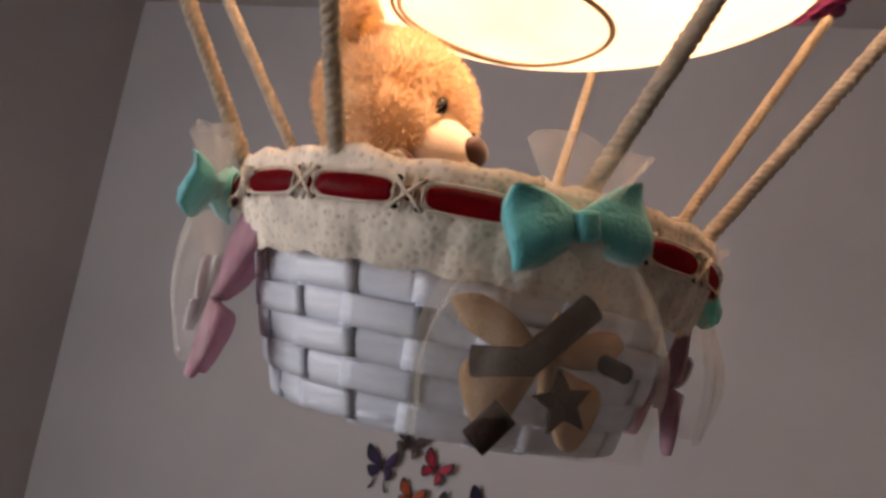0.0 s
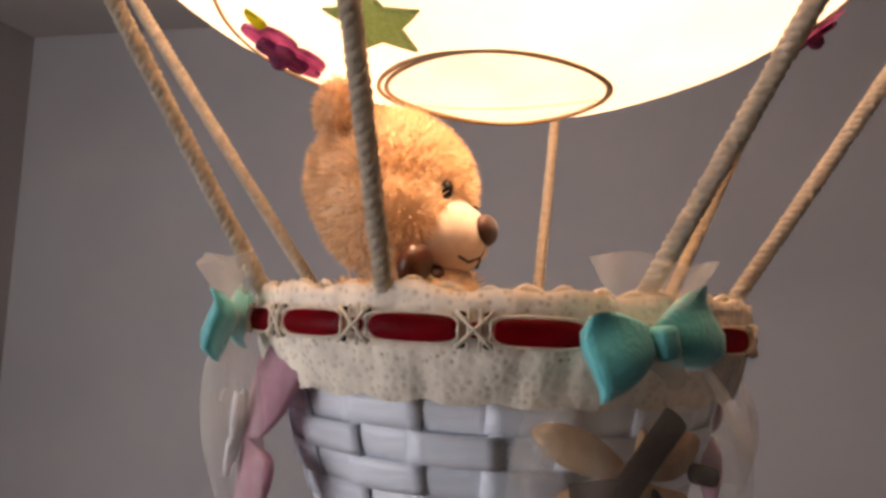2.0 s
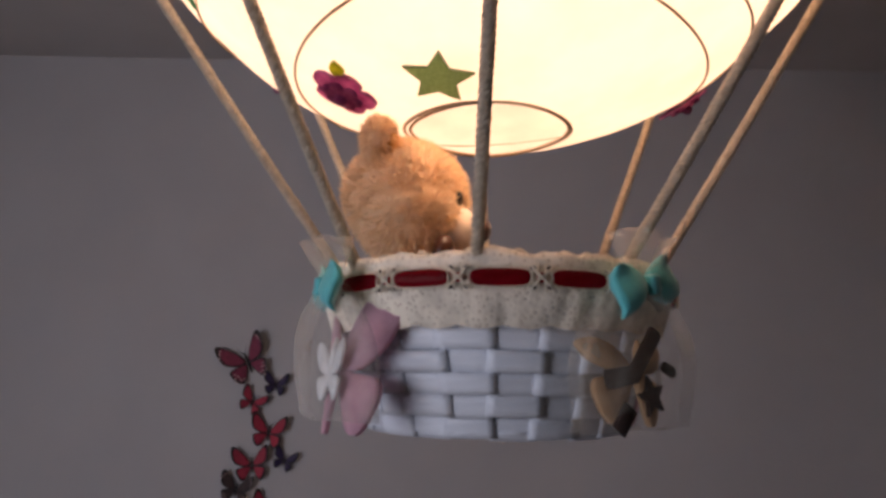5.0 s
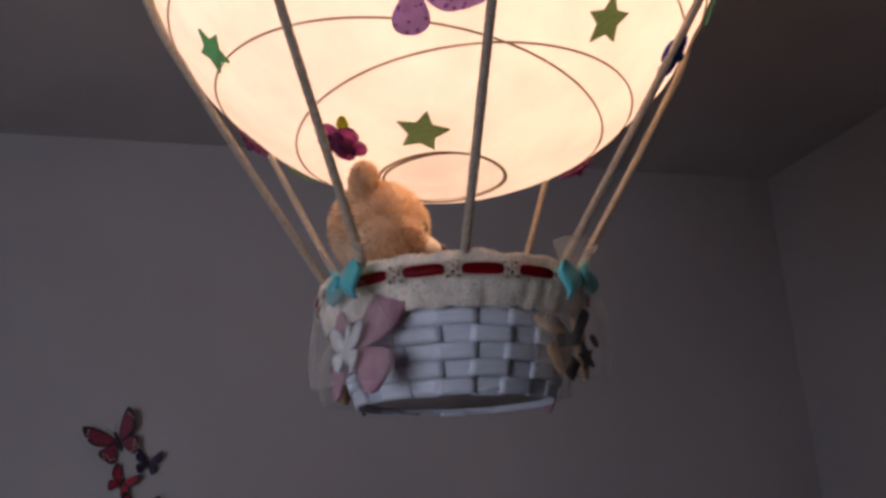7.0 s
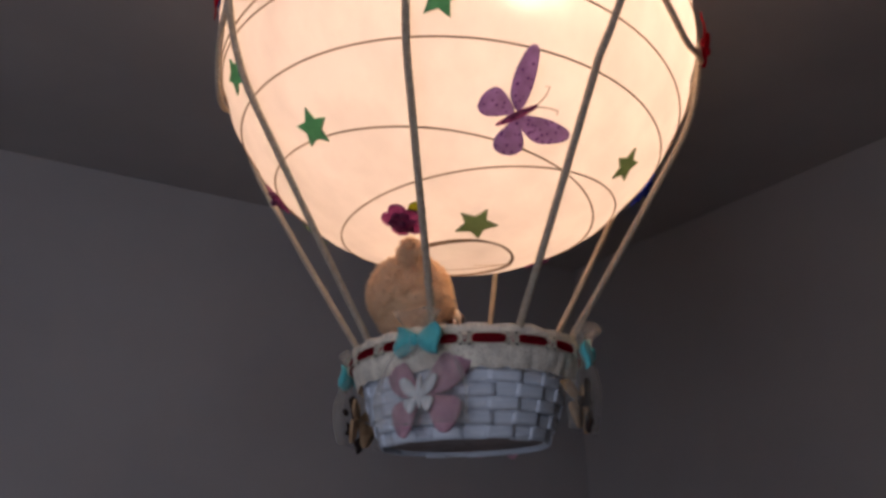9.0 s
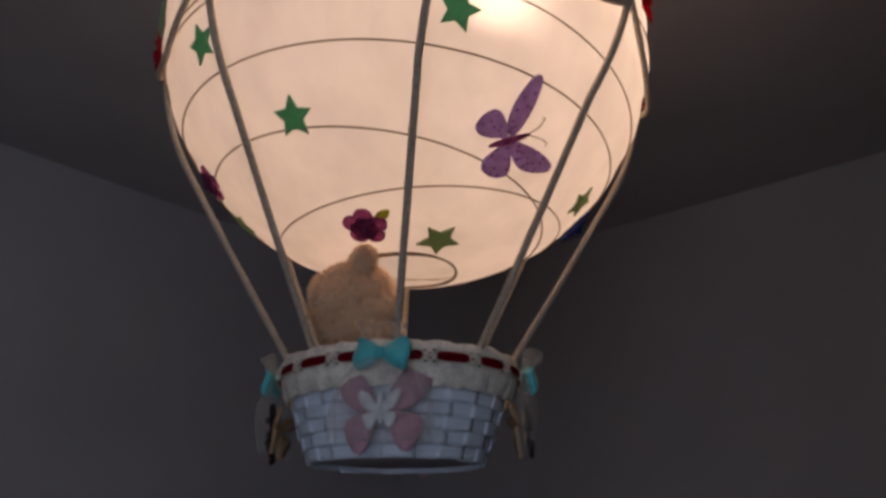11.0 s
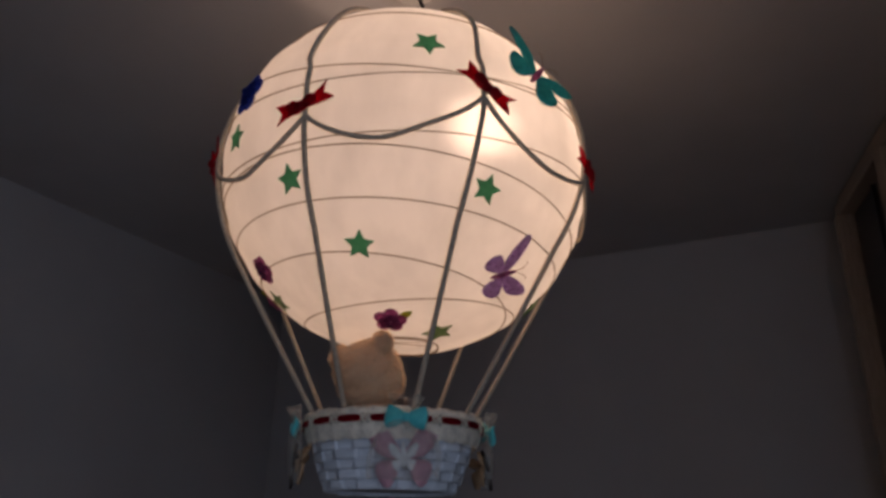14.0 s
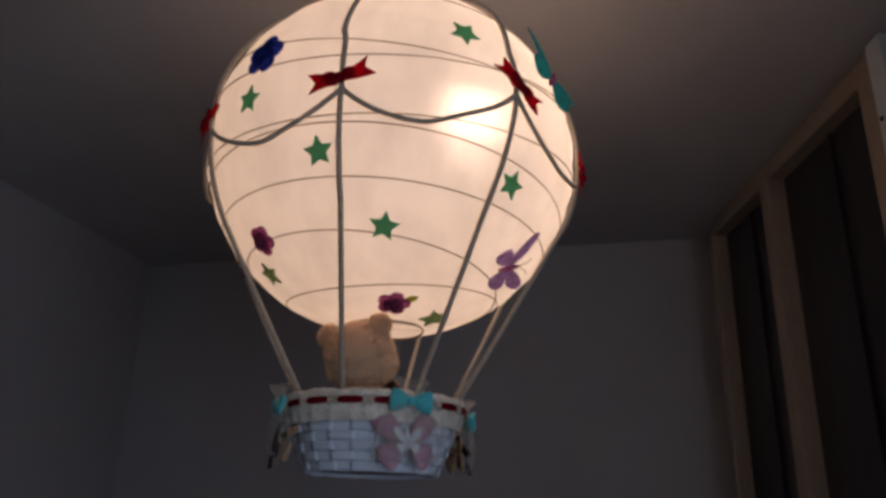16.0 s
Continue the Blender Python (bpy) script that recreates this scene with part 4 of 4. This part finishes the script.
    for k, (q, s) in enumerate(fur):
        count = (9000, 6000, 2200, 2200, 1800, 700, 700)[k]
        for _ in range(count):
            n = Vector((r_.gauss(0, 1), r_.gauss(0, 1), r_.gauss(0, 1))).normalized()
            p = q + side * n.x * s[0] + face * n.y * s[1] + up * n.z * s[2]
            if inside(p, k):
                continue
            out = (side * n.x / s[0] + face * n.y / s[1] + up * n.z / s[2]).normalized()
            comb = Vector((noise.noise(p * 70), noise.noise(p * 70 + Vector((9, 0, 0))), noise.noise(p * 70 + Vector((0, 9, 0))) - 0.35))
            tip = p + (out + comb * 0.55 + Vector((r_.uniform(-.4, .4), r_.uniform(-.4, .4), r_.uniform(-.4, .4)))).normalized() * r_.uniform(0.0022, 0.0050)
            across = out.cross(Vector((r_.uniform(-1, 1), r_.uniform(-1, 1), r_.uniform(-1, 1)))).normalized() * 0.00055
            f = bm.faces.new((bm.verts.new(p - across - out * 0.0008), bm.verts.new(p + across - out * 0.0008), bm.verts.new(tip)))
            f.material_index = 1 if r_.random() < 0.55 else 0
    me = bpy.data.meshes.new("teddy_bear")
    bm.to_mesh(me)
    bm.free()
    for m in mats:
        me.materials.append(m)
    tagged(new("teddy_bear", me), "beige plush teddy bear with brown bow tie in the basket", "toy")


bear()


# ---- butterflies on the north wall ----
WALL_UP = [(0.03, 0.02), (0.14, 0.24), (0.36, 0.48), (0.52, 0.56), (0.57, 0.42), (0.50, 0.14), (0.26, 0.0)]
WALL_LOW = [(0.03, -0.02), (0.25, -0.01), (0.44, -0.06), (0.42, -0.22), (0.30, -0.38), (0.18, -0.34), (0.08, -0.16)]


def wall_butterfly(x, z, size, mat, spin, lift=28.0, tails=False, dots=False, name="maroon"):
    b = thing("wall_butterfly", f"{name} butterfly sticker with raised wings on the wall", "butterfly", "butterflies on the wall", at=(x, NORTH - 0.002, z))
    b.rotation_euler = (0, radians(spin), 0)
    for s in (-1, 1):
        for shp in (WALL_UP, WALL_LOW):
            pts, _ = wing(shp, size, s, 0)
            place = lambda v: (v.x * math.cos(radians(lift)), v.y - abs(v.x) * math.sin(radians(lift)), v.z)
            edge = part("wing_edge", outline_solid(pts, 0.0006, place), W_EDGE, b, smooth=False)
            inner = [((p[0] - s * (0.26 if shp is WALL_UP else 0.22) * size) * 0.80 + s * (0.25 if shp is WALL_UP else 0.21) * size, (p[1] - (0.22 if shp is WALL_UP else -0.22) * size) * 0.80 + (0.21 if shp is WALL_UP else -0.20) * size) for p in pts]
            w = part("wing", outline_solid(inner, 0.0005, place), mat, b, smooth=False)
            w.location.y = -0.0011
            if dots:
                for q in ((0.50, 0.38), (0.46, 0.44), (0.53, 0.30)) if shp is WALL_UP else ((0.36, -0.14), (0.38, -0.22), (0.37, -0.30), (0.30, -0.38), (0.30, -0.20), (0.28, -0.29), (0.20, -0.30)):
                    d = part("wing_dot", outline_solid(lobes(2, size * 0.020, 0.1, 10), 0.0004), W_DOT, b, smooth=False)
                    d.location = (s * q[0] * size * math.cos(radians(lift)), -0.0021 - q[0] * size * math.sin(radians(lift)), q[1] * size)
                    d.rotation_euler.z = -s * radians(lift)
        if tails:
            raw("wing_tail", *tube_data([(s * 0.16 * size, -0.006, -0.38 * size), (s * 0.2 * size, -0.006, -0.58 * size), (s * 0.28 * size, -0.006, -0.72 * size)], lambda q: 0.0014 + 0.0012 * q, 6), W_EDGE, b)
        raw("antenna", *tube_data([(0, -0.003, 0.16 * size), (s * 0.05 * size, -0.005, 0.28 * size), (s * 0.11 * size, -0.005, 0.36 * size)], 0.0005, 5), W_EDGE, b)
    m = bmesh.new()
    bmesh.ops.create_uvsphere(m, u_segments=10, v_segments=8, radius=1, matrix=Matrix.Translation((0, -0.002, 0)) @ Matrix.Diagonal((0.03 * size, 0.03 * size, 0.24 * size, 1)))
    part("body", m, W_EDGE, b)


for x, z, size, mat, spin, tails, dots, name in (
    (-0.406, 1.746, 0.105, W_MAROON, -25, False, True, "maroon"),
    (-0.347, 1.702, 0.055, W_NAVY, 8, False, False, "navy"),
    (-0.393, 1.667, 0.060, W_RED, 28, False, False, "red"),
    (-0.357, 1.607, 0.078, W_RED, 8, False, False, "red"),
    (-0.387, 1.544, 0.080, W_RED, -5, False, False, "red"),
    (-0.323, 1.554, 0.052, W_NAVY, 20, False, False, "navy"),
    (-0.416, 1.497, 0.070, W_DARK, 12, False, True, "brown and black"),
    (-0.356, 1.460, 0.068, W_RED, 22, False, False, "red"),
    (-0.467, 1.442, 0.075, W_NAVY, 2, True, False, "navy swallow-tailed"),
    (-0.395, 1.397, 0.062, W_ORANGE, 12, False, False, "orange"),
    (-0.422, 1.356, 0.065, W_RED, -18, False, False, "red"),
    (-0.319, 1.388, 0.062, W_GREEN, 30, False, False, "dark green"),
    (-0.244, 1.410, 0.080, W_NAVY, 10, False, False, "navy"),
    (-0.355, 1.335, 0.075, W_RED, 0, False, False, "red"),
):
    wall_butterfly(x, z, size * 0.9, mat, spin, 26, tails, dots, name)

# ---- floor boards ----
board_me = bpy.data.meshes.new("board")
b = box(-0.0965, -0.574, -0.012, 0.0965, 0.574, 0.0, 0.0015)
b.to_mesh(board_me)
b.free()
board_me.materials.append(FLOOR)
for i in range(13):
    for j in range(3):
        y = SOUTH + 0.5755 + 1.151 * j
        ob = new("board", board_me)
        ob.parent = floor
        ob.location = (WEST + 0.09725 + 0.1945 * i, y, 0.0)
